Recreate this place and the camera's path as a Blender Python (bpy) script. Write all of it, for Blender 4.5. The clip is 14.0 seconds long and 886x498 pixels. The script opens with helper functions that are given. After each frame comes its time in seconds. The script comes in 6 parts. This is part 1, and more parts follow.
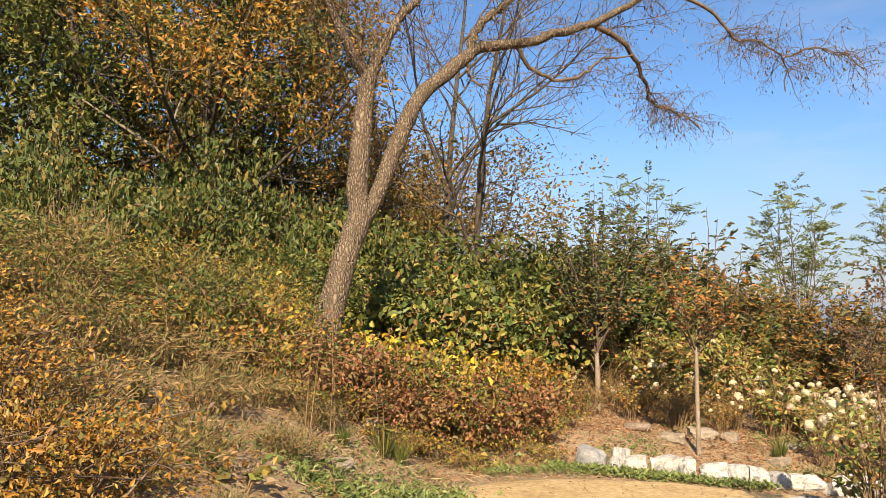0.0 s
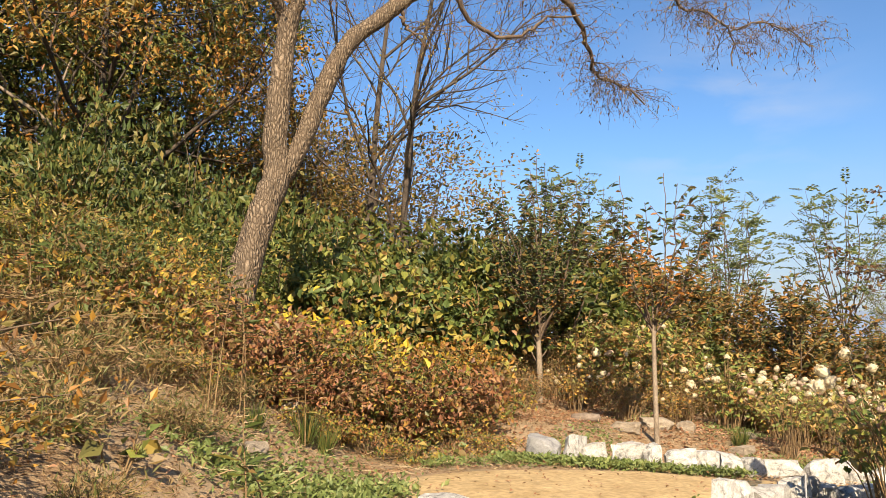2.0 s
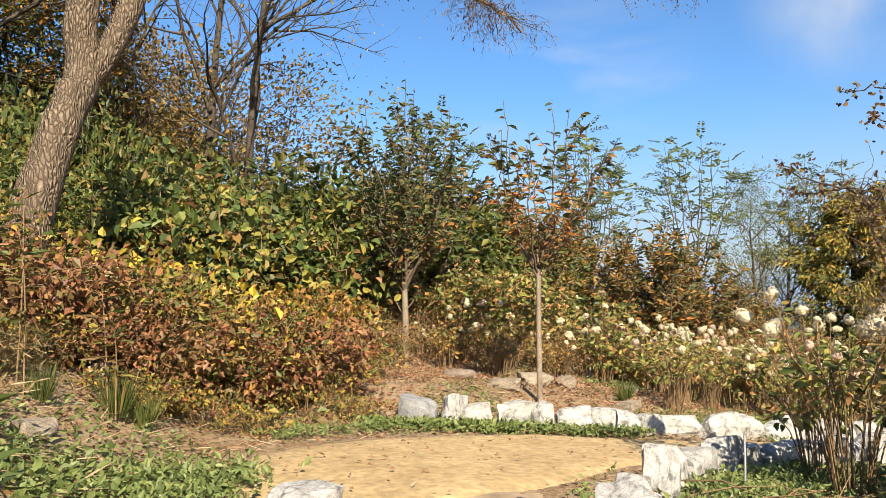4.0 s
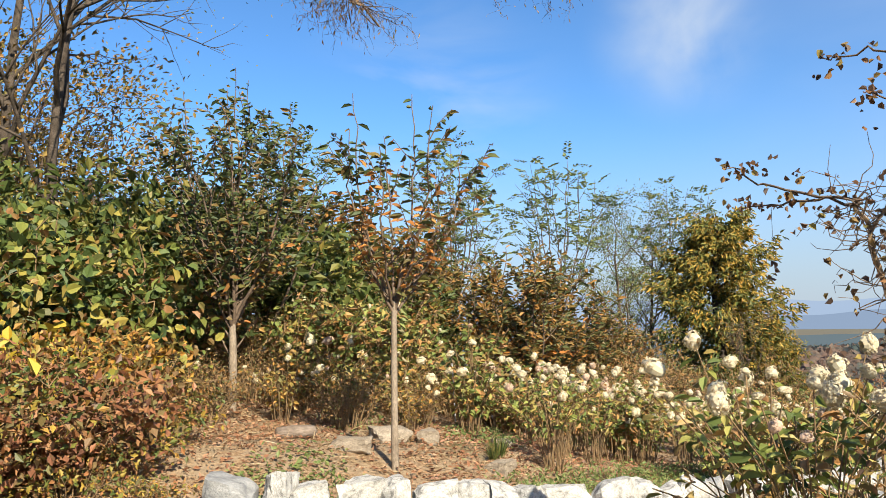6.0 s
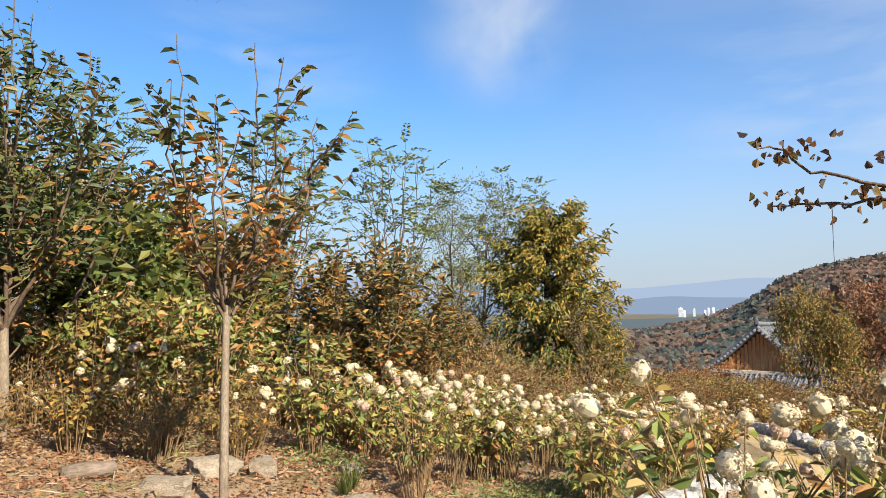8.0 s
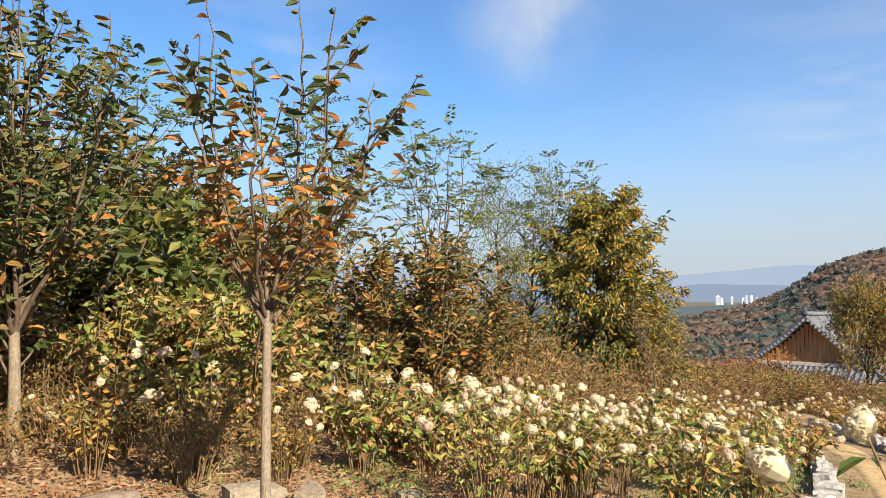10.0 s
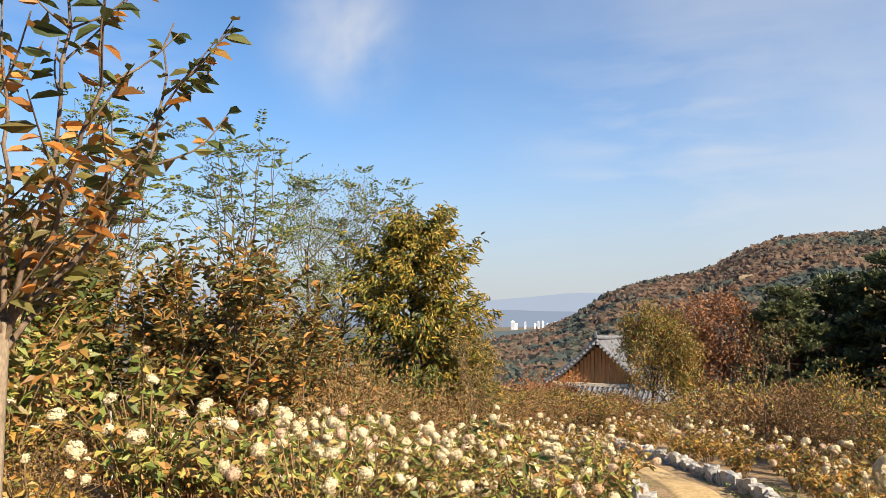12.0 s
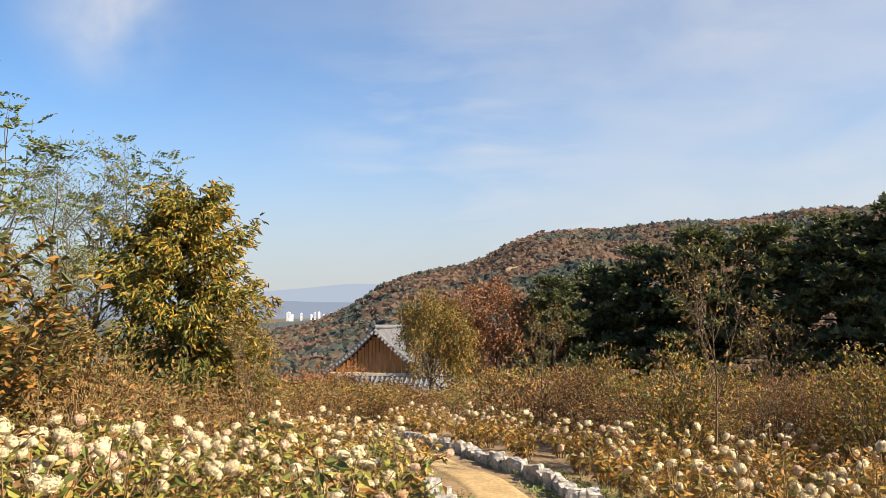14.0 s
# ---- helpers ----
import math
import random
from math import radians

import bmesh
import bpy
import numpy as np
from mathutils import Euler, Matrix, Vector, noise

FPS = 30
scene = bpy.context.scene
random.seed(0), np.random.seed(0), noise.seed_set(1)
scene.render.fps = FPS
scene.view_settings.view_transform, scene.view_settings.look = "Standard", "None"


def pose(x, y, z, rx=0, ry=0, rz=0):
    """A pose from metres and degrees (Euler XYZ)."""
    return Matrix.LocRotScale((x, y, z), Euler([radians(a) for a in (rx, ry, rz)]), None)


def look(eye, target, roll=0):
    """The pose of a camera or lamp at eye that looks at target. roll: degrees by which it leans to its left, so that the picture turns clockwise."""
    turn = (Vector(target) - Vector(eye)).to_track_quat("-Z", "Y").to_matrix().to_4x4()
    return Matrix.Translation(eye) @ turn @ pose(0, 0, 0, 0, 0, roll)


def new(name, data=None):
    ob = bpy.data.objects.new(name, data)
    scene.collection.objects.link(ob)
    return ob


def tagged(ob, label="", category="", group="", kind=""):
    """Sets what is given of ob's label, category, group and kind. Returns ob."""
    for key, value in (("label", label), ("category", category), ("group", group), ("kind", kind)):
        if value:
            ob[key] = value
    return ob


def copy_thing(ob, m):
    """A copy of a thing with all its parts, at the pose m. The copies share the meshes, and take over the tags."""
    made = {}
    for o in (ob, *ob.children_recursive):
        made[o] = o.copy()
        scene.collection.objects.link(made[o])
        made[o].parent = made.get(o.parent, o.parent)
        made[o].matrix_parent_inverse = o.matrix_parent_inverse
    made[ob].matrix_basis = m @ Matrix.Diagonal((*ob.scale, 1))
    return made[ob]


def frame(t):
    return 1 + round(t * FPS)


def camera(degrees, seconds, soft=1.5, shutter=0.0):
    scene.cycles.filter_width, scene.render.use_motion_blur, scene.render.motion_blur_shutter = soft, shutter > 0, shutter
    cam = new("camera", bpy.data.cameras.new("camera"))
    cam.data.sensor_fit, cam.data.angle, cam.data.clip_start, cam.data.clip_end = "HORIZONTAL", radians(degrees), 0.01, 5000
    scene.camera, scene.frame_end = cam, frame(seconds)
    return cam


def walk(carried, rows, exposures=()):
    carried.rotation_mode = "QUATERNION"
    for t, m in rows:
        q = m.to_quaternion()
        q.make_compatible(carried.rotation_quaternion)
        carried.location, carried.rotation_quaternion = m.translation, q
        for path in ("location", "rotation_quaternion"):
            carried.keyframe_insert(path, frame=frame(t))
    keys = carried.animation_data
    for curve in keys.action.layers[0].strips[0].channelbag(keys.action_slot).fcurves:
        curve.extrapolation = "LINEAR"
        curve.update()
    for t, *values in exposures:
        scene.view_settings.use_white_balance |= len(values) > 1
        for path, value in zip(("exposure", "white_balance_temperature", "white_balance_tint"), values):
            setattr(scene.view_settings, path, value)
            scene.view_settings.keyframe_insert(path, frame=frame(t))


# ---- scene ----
cam = camera(58.9, 14.0, soft=0.5)
PATH = [
    (0, (-0.569, 0.63, 2.057), (-0.461, 2.619, 2.236), 0.2),
    (0.5, (-0.619, 0.953, 1.888), (-0.461, 2.929, 2.15), 0.3),
    (1, (-0.65, 1.315, 1.735), (-0.424, 3.28, 2.031), 0.3),
    (1.5, (-0.658, 1.709, 1.565), (-0.407, 3.675, 1.834), 0.1),
    (2, (-0.694, 2.165, 1.437), (-0.371, 4.125, 1.671), -0.0),
    (2.5, (-0.717, 2.587, 1.337), (-0.31, 4.535, 1.536), -0.1),
    (3, (-0.749, 3.036, 1.256), (-0.211, 4.958, 1.38), -0.3),
    (3.2, (-0.754, 3.196, 1.249), (-0.139, 5.096, 1.359), -0.3),
    (4.25, (-0.39, 4.02, 1.32), (0.32, 5.89, 1.457), -0.3),
    (5.3, (0.207, 4.866, 1.442), (1.009, 6.691, 1.606), -0.3),
    (5.5, (0.244, 5.046, 1.451), (1.084, 6.851, 1.637), -0.4),
    (6, (0.383, 5.426, 1.463), (1.396, 7.141, 1.647), -0.7),
    (6.5, (0.496, 5.813, 1.52), (1.67, 7.422, 1.702), -0.7),
    (7, (0.649, 6.167, 1.568), (2.036, 7.602, 1.697), -1.2),
    (7.5, (0.791, 6.496, 1.624), (2.178, 7.931, 1.755), -0.8),
    (7.7, (0.841, 6.626, 1.64), (2.226, 8.062, 1.777), -0.4),
    (9.8, (1.322, 7.692, 1.779), (2.685, 9.149, 1.917), -0.4),
    (10, (1.42, 7.827, 1.778), (2.74, 9.326, 1.886), -0.2),
    (10.5, (1.578, 8.108, 1.758), (2.95, 9.56, 1.861), 0.5),
    (11, (1.751, 8.302, 1.746), (3.267, 9.601, 1.87), 0.4),
    (11.5, (1.928, 8.493, 1.737), (3.503, 9.716, 1.891), 0.3),
    (12, (2.105, 8.727, 1.693), (3.749, 9.854, 1.863), 0.1),
    (12.5, (2.343, 8.89, 1.657), (4.07, 9.889, 1.796), -0.1),
    (13, (2.61, 9.124, 1.636), (4.415, 9.972, 1.791), -0.2),
    (13.5, (2.831, 9.283, 1.621), (4.677, 10.038, 1.771), -0.4),
    (14, (3.064, 9.404, 1.601), (4.958, 10.028, 1.747), -0.3),
]
walk(cam, [(t, look(eye, target, roll)) for t, eye, target, roll in PATH], exposures=[(0, 1.05, 7700, 15), (3.2, 1.05, 7250, 13), (5.3, 1.05, 6600, 9), (7.5, 1.05, 6650, 10), (14, 1.07, 7800, 14)])

# ---- sky and sun ----
SUN_YAW, SUN_UP = radians(186), radians(37)
world = bpy.data.worlds.new("sky")
scene.world = world
world.use_nodes = True
wn, wl = world.node_tree.nodes, world.node_tree.links
wn.clear()
sky = wn.new("ShaderNodeTexSky")
sky.sky_type = "NISHITA"
sky.sun_disc = False
sky.sun_elevation, sky.sun_rotation = SUN_UP, SUN_YAW
sky.air_density, sky.dust_density, sky.ozone_density = 1.0, 0.2, 3.0
coord = wn.new("ShaderNodeTexCoord")


def cloud(az, el, spread, low, high, stretch):
    """A soft wisp of cloud round one direction of the sky."""
    a, e = radians(az), radians(el)
    way = (math.cos(a) * math.cos(e), math.sin(a) * math.cos(e), math.sin(e))
    gap = wn.new("ShaderNodeVectorMath")
    gap.operation = "DISTANCE"
    wl.new(coord.outputs["Generated"], gap.inputs[0])
    gap.inputs[1].default_value = way
    near = wn.new("ShaderNodeMapRange")
    near.interpolation_type = "SMOOTHSTEP"
    wl.new(gap.outputs["Value"], near.inputs["Value"])
    for key, value in (("From Min", 0.0), ("From Max", spread), ("To Min", 1.0), ("To Max", 0.0)):
        near.inputs[key].default_value = value
    place = wn.new("ShaderNodeMapping")
    wl.new(coord.outputs["Generated"], place.inputs["Vector"])
    place.inputs["Scale"].default_value = stretch
    wisp = wn.new("ShaderNodeTexNoise")
    wl.new(place.outputs["Vector"], wisp.inputs["Vector"])
    wisp.inputs["Scale"].default_value, wisp.inputs["Detail"].default_value = 5.0, 6.0
    wisp.inputs["Roughness"].default_value, wisp.inputs["Distortion"].default_value = 0.5, 0.4
    ramp = wn.new("ShaderNodeMapRange")
    wl.new(wisp.outputs["Fac"], ramp.inputs["Value"])
    ramp.inputs["From Min"].default_value, ramp.inputs["From Max"].default_value = low, high
    both = wn.new("ShaderNodeMath")
    both.operation = "MULTIPLY"
    wl.new(near.outputs["Result"], both.inputs[0])
    wl.new(ramp.outputs["Result"], both.inputs[1])
    return both.outputs["Value"]


# pale haze towards the skyline
axes = wn.new("ShaderNodeSeparateXYZ")
wl.new(coord.outputs["Generated"], axes.inputs["Vector"])
low_sky = wn.new("ShaderNodeMapRange")
low_sky.interpolation_type = "SMOOTHERSTEP"
wl.new(axes.outputs["Z"], low_sky.inputs["Value"])
for key, value in (("From Min", -0.05), ("From Max", 0.30), ("To Min", 0.95), ("To Max", 0.0)):
    low_sky.inputs[key].default_value = value
tint = wn.new("ShaderNodeMixRGB")
tint.blend_type = "MULTIPLY"
tint.inputs["Fac"].default_value = 1.0
wl.new(sky.outputs["Color"], tint.inputs["Color1"])
tint.inputs["Color2"].default_value = (0.68, 1.08, 1.42, 1)
hazy = wn.new("ShaderNodeMixRGB")
wl.new(low_sky.outputs["Result"], hazy.inputs["Fac"])
wl.new(tint.outputs["Color"], hazy.inputs["Color1"])
hazy.inputs["Color2"].default_value = (3.7, 4.2, 5.0, 1)
colour = hazy.outputs["Color"]
for wisp in (cloud(41.8, 20.0, 0.125, 0.40, 0.78, (1, 1, 1.3)), cloud(17, 11.5, 0.26, 0.45, 1.05, (1, 1, 5)),
             cloud(60, 15.0, 0.2, 0.47, 1.1, (1, 1, 3)), cloud(-20, 24, 1.15, -0.1, 1.05, (1, 1, 2.5))):
    mix = wn.new("ShaderNodeMixRGB")
    wl.new(wisp, mix.inputs["Fac"])
    wl.new(colour, mix.inputs["Color1"])
    mix.inputs["Color2"].default_value = (5.3, 5.9, 6.7, 1)
    colour = mix.outputs["Color"]
back = wn.new("ShaderNodeBackground")
wl.new(colour, back.inputs["Color"])
back.inputs["Strength"].default_value = 0.067
wout = wn.new("ShaderNodeOutputWorld")
wl.new(back.outputs["Background"], wout.inputs["Surface"])

sun = new("sun", bpy.data.lights.new("sun", "SUN"))
sun.data.energy, sun.data.angle, sun.data.color = 5.0, radians(0.5), (1.0, 0.91, 0.75)
sun_way = Vector((math.sin(SUN_YAW) * math.cos(SUN_UP), math.cos(SUN_YAW) * math.cos(SUN_UP), math.sin(SUN_UP)))
sun.matrix_world = look(sun_way * 50, (0, 0, 0))

# ---- materials ----


def nodes_of(name):
    mat = bpy.data.materials.new(name)
    mat.use_nodes = True
    n, l = mat.node_tree.nodes, mat.node_tree.links
    return mat, n, l, n["Principled BSDF"]


def ramp_of(n, stops):
    r = n.new("ShaderNodeValToRGB")
    while len(r.color_ramp.elements) < len(stops):
        r.color_ramp.elements.new(0.5)
    for e, (p, c) in zip(r.color_ramp.elements, stops):
        e.position, e.color = p, (*c, 1)
    return r


def noise_of(n, l, scale, detail=4, rough=0.6, stretch=None, distort=0.0):
    c = n.new("ShaderNodeTexCoord")
    v = c.outputs["Object"]
    if stretch:
        m = n.new("ShaderNodeMapping")
        m.inputs["Scale"].default_value = stretch
        l.new(v, m.inputs["Vector"])
        v = m.outputs["Vector"]
    t = n.new("ShaderNodeTexNoise")
    l.new(v, t.inputs["Vector"])
    t.inputs["Scale"].default_value, t.inputs["Detail"].default_value = scale, detail
    t.inputs["Roughness"].default_value, t.inputs["Distortion"].default_value = rough, distort
    return t.outputs["Fac"]


def mixed(n, l, fac, a, b):
    m = n.new("ShaderNodeMixRGB")
    for slot, v in (("Fac", fac), ("Color1", a), ("Color2", b)):
        if isinstance(v, tuple):
            m.inputs[slot].default_value = (*v, 1)
        elif isinstance(v, (int, float)):
            m.inputs[slot].default_value = v
        else:
            l.new(v, m.inputs[slot])
    return m.outputs["Color"]


def bumped(n, l, p, height, strength, distance):
    b = n.new("ShaderNodeBump")
    b.inputs["Strength"].default_value, b.inputs["Distance"].default_value = strength, distance
    l.new(height, b.inputs["Height"])
    l.new(b.outputs["Normal"], p.inputs["Normal"])


def leaf_material(name, colours, through_light=0.2, rough=0.5, gloss=0.3):
    """Leaves: each leaf takes its own colour, with light passing through the blade."""
    mat, n, l, p = nodes_of(name)
    g = n.new("ShaderNodeNewGeometry")
    k = len(colours)
    r = ramp_of(n, [(i / max(1, k - 1), tuple(min(0.9, v * 1.12) for v in c)) for i, c in enumerate(colours)])
    l.new(g.outputs["Random Per Island"], r.inputs["Fac"])
    spot = noise_of(n, l, 9.0, 3)
    col = mixed(n, l, spot, r.outputs["Color"], (0.16, 0.10, 0.04))
    m2 = n.new("ShaderNodeMixRGB")
    m2.inputs["Fac"].default_value = 0.2
    l.new(r.outputs["Color"], m2.inputs["Color1"])
    l.new(col, m2.inputs["Color2"])
    l.new(m2.outputs["Color"], p.inputs["Base Color"])
    p.inputs["Roughness"].default_value = rough
    p.inputs["Specular IOR Level"].default_value = gloss
    t = n.new("ShaderNodeBsdfTranslucent")
    l.new(m2.outputs["Color"], t.inputs["Color"])
    mx = n.new("ShaderNodeMixShader")
    mx.inputs["Fac"].default_value = through_light
    l.new(p.outputs["BSDF"], mx.inputs[1])
    l.new(t.outputs["BSDF"], mx.inputs[2])
    l.new(mx.outputs["Shader"], n["Material Output"].inputs["Surface"])
    return mat


def rough_material(name, a, b, scale, rough=0.9, bump=0.4, distance=0.02, stretch=None, c=None):
    mat, n, l, p = nodes_of(name)
    f = noise_of(n, l, scale, 6, 0.65, stretch)
    g = noise_of(n, l, scale * 6, 4, 0.6, stretch)
    r = ramp_of(n, [(0.32, a), (0.68, b)])
    l.new(f, r.inputs["Fac"])
    col = r.outputs["Color"]
    r2 = ramp_of(n, [(0.35, (0.55, 0.55, 0.55)), (0.65, (1.1, 1.1, 1.1))])
    l.new(g, r2.inputs["Fac"])
    m = n.new("ShaderNodeMixRGB")
    m.blend_type = "MULTIPLY"
    m.inputs["Fac"].default_value = 0.7
    l.new(col, m.inputs["Color1"])
    l.new(r2.outputs["Color"], m.inputs["Color2"])
    col = m.outputs["Color"]
    if c:
        h = noise_of(n, l, scale * 0.35, 3)
        hr = ramp_of(n, [(0.52, (0, 0, 0)), (0.62, (1, 1, 1))])
        l.new(h, hr.inputs["Fac"])
        col = mixed(n, l, hr.outputs["Color"], col, c)
    l.new(col, p.inputs["Base Color"])
    p.inputs["Roughness"].default_value = rough
    p.inputs["Specular IOR Level"].default_value = 0.2
    bumped(n, l, p, g, bump, distance)
    return mat


def wooded_hill():
    """Crowns on the hill: stands of russet, brown and evergreen, with distance haze mixed in."""
    mat, n, l, p = nodes_of("leaf_woods_hazed")
    stand = noise_of(n, l, 0.035, 5, 0.62)
    # stand tones greyed, lifted and blued: aerial haze put into the base colour
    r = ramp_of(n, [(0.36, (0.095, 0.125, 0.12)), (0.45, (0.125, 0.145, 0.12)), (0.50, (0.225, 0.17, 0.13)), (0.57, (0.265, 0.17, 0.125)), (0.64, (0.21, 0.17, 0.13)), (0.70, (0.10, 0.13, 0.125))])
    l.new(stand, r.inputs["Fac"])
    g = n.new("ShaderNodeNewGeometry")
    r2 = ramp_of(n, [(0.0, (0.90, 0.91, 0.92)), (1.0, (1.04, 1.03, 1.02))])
    l.new(g.outputs["Random Per Island"], r2.inputs["Fac"])
    m = n.new("ShaderNodeMixRGB")
    m.blend_type = "MULTIPLY"
    m.inputs["Fac"].default_value = 1.0
    l.new(r.outputs["Color"], m.inputs["Color1"])
    l.new(r2.outputs["Color"], m.inputs["Color2"])
    fine = noise_of(n, l, 0.9, 3, 0.7)
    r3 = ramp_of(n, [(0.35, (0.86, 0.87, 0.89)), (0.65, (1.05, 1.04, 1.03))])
    l.new(fine, r3.inputs["Fac"])
    m2 = n.new("ShaderNodeMixRGB")
    m2.blend_type = "MULTIPLY"
    m2.inputs["Fac"].default_value = 1.0
    l.new(m.outputs["Color"], m2.inputs["Color1"])
    l.new(r3.outputs["Color"], m2.inputs["Color2"])
    m = m2
    bumped(n, l, p, fine, 0.2, 0.5)
    l.new(m.outputs["Color"], p.inputs["Base Color"])
    p.inputs["Roughness"].default_value = 0.9
    p.inputs["Specular IOR Level"].default_value = 0.1
    t = n.new("ShaderNodeBsdfTranslucent")
    l.new(m.outputs["Color"], t.inputs["Color"])
    mx = n.new("ShaderNodeMixShader")
    mx.inputs["Fac"].default_value = 0.5
    l.new(p.outputs["BSDF"], mx.inputs[1])
    l.new(t.outputs["BSDF"], mx.inputs[2])
    l.new(mx.outputs["Shader"], n["Material Output"].inputs["Surface"])
    return mat


def ground_material():
    mat, n, l, p = nodes_of("ground")
    big = noise_of(n, l, 0.55, 5)
    mid = noise_of(n, l, 3.0, 6, 0.7)
    fine = noise_of(n, l, 28.0, 5, 0.7)
    soil = ramp_of(n, [(0.3, (0.21, 0.15, 0.09)), (0.5, (0.35, 0.26, 0.165)), (0.72, (0.46, 0.36, 0.235))])
    l.new(mid, soil.inputs["Fac"])
    litter = ramp_of(n, [(0.35, (0.10, 0.06, 0.032)), (0.5, (0.25, 0.155, 0.085)), (0.66, (0.38, 0.28, 0.16))])
    l.new(fine, litter.inputs["Fac"])
    cover = ramp_of(n, [(0.42, (0, 0, 0)), (0.56, (1, 1, 1))])
    l.new(mid, cover.inputs["Fac"])
    col = mixed(n, l, cover.outputs["Color"], soil.outputs["Color"], litter.outputs["Color"])
    green = ramp_of(n, [(0.55, (0, 0, 0)), (0.70, (0.6, 0.6, 0.6))])
    l.new(big, green.inputs["Fac"])
    col = mixed(n, l, green.outputs["Color"], col, (0.085, 0.10, 0.03))
    # wooded land beyond the garden
    tc = n.new("ShaderNodeTexCoord")
    far = n.new("ShaderNodeVectorMath")
    far.operation = "LENGTH"
    l.new(tc.outputs["Object"], far.inputs[0])
    rim = n.new("ShaderNodeMapRange")
    l.new(far.outputs["Value"], rim.inputs["Value"])
    rim.inputs["From Min"].default_value, rim.inputs["From Max"].default_value = 45, 85
    col = mixed(n, l, rim.outputs["Result"], col, (0.13, 0.115, 0.08))
    l.new(col, p.inputs["Base Color"])
    p.inputs["Roughness"].default_value = 0.95
    p.inputs["Specular IOR Level"].default_value = 0.1
    bumped(n, l, p, fine, 0.7, 0.03)
    return mat


def bark_material():
    """Corky bark: upright plates parted by dark furrows."""
    mat, n, l, p = nodes_of("furrowed_bark")
    c = n.new("ShaderNodeTexCoord")
    m = n.new("ShaderNodeMapping")
    m.inputs["Scale"].default_value = (1, 1, 0.27)
    l.new(c.outputs["Object"], m.inputs["Vector"])
    w = n.new("ShaderNodeTexNoise")
    w.inputs["Scale"].default_value, w.inputs["Detail"].default_value = 5.0, 3.0
    l.new(m.outputs["Vector"], w.inputs["Vector"])
    warp = n.new("ShaderNodeMixRGB")
    warp.blend_type = "ADD"
    warp.inputs["Fac"].default_value = 0.2
    l.new(m.outputs["Vector"], warp.inputs["Color1"])
    l.new(w.outputs["Color"], warp.inputs["Color2"])
    v = n.new("ShaderNodeTexVoronoi")
    v.feature = "DISTANCE_TO_EDGE"
    v.inputs["Scale"].default_value = 30.0
    l.new(warp.outputs["Color"], v.inputs["Vector"])
    plate = ramp_of(n, [(0.0, (0.085, 0.062, 0.042)), (0.12, (0.20, 0.15, 0.105)), (0.4, (0.31, 0.24, 0.17))])
    l.new(v.outputs["Distance"], plate.inputs["Fac"])
    grain = noise_of(n, l, 40.0, 5, 0.7)
    gr = ramp_of(n, [(0.3, (0.55, 0.52, 0.5)), (0.7, (1.2, 1.2, 1.15))])
    l.new(grain, gr.inputs["Fac"])
    mm = n.new("ShaderNodeMixRGB")
    mm.blend_type = "MULTIPLY"
    mm.inputs["Fac"].default_value = 0.8
    l.new(plate.outputs["Color"], mm.inputs["Color1"])
    l.new(gr.outputs["Color"], mm.inputs["Color2"])
    l.new(mm.outputs["Color"], p.inputs["Base Color"])
    p.inputs["Roughness"].default_value = 0.95
    p.inputs["Specular IOR Level"].default_value = 0.15
    bumped(n, l, p, v.outputs["Distance"], 0.9, 0.07)
    return mat


M = {}
M["ground"] = ground_material()
M["sand"] = rough_material("yellow_sand", (0.38, 0.262, 0.125), (0.53, 0.385, 0.20), 2.4, 0.95, 0.6, 0.02)
M["dirt"] = rough_material("packed_dirt", (0.30, 0.215, 0.13), (0.44, 0.335, 0.22), 1.2, 0.95, 0.6, 0.02)
M["bark"] = bark_material()
M["twig"] = rough_material("twig_bark", (0.10, 0.07, 0.05), (0.22, 0.16, 0.11), 12.0, 0.9, 0.3, 0.01)
M["pale_bark"] = rough_material("pale_sapling_bark", (0.19, 0.145, 0.10), (0.36, 0.29, 0.21), 14.0, 0.8, 0.4, 0.01, (1, 1, 0.4))
M["stem"] = rough_material("dry_stem", (0.17, 0.11, 0.055), (0.34, 0.225, 0.115), 10.0, 0.85, 0.3, 0.01)
M["dark_trunk"] = rough_material("dark_trunk", (0.05, 0.04, 0.03), (0.13, 0.10, 0.075), 8.0, 0.9, 0.6, 0.03)
M["stone"] = None


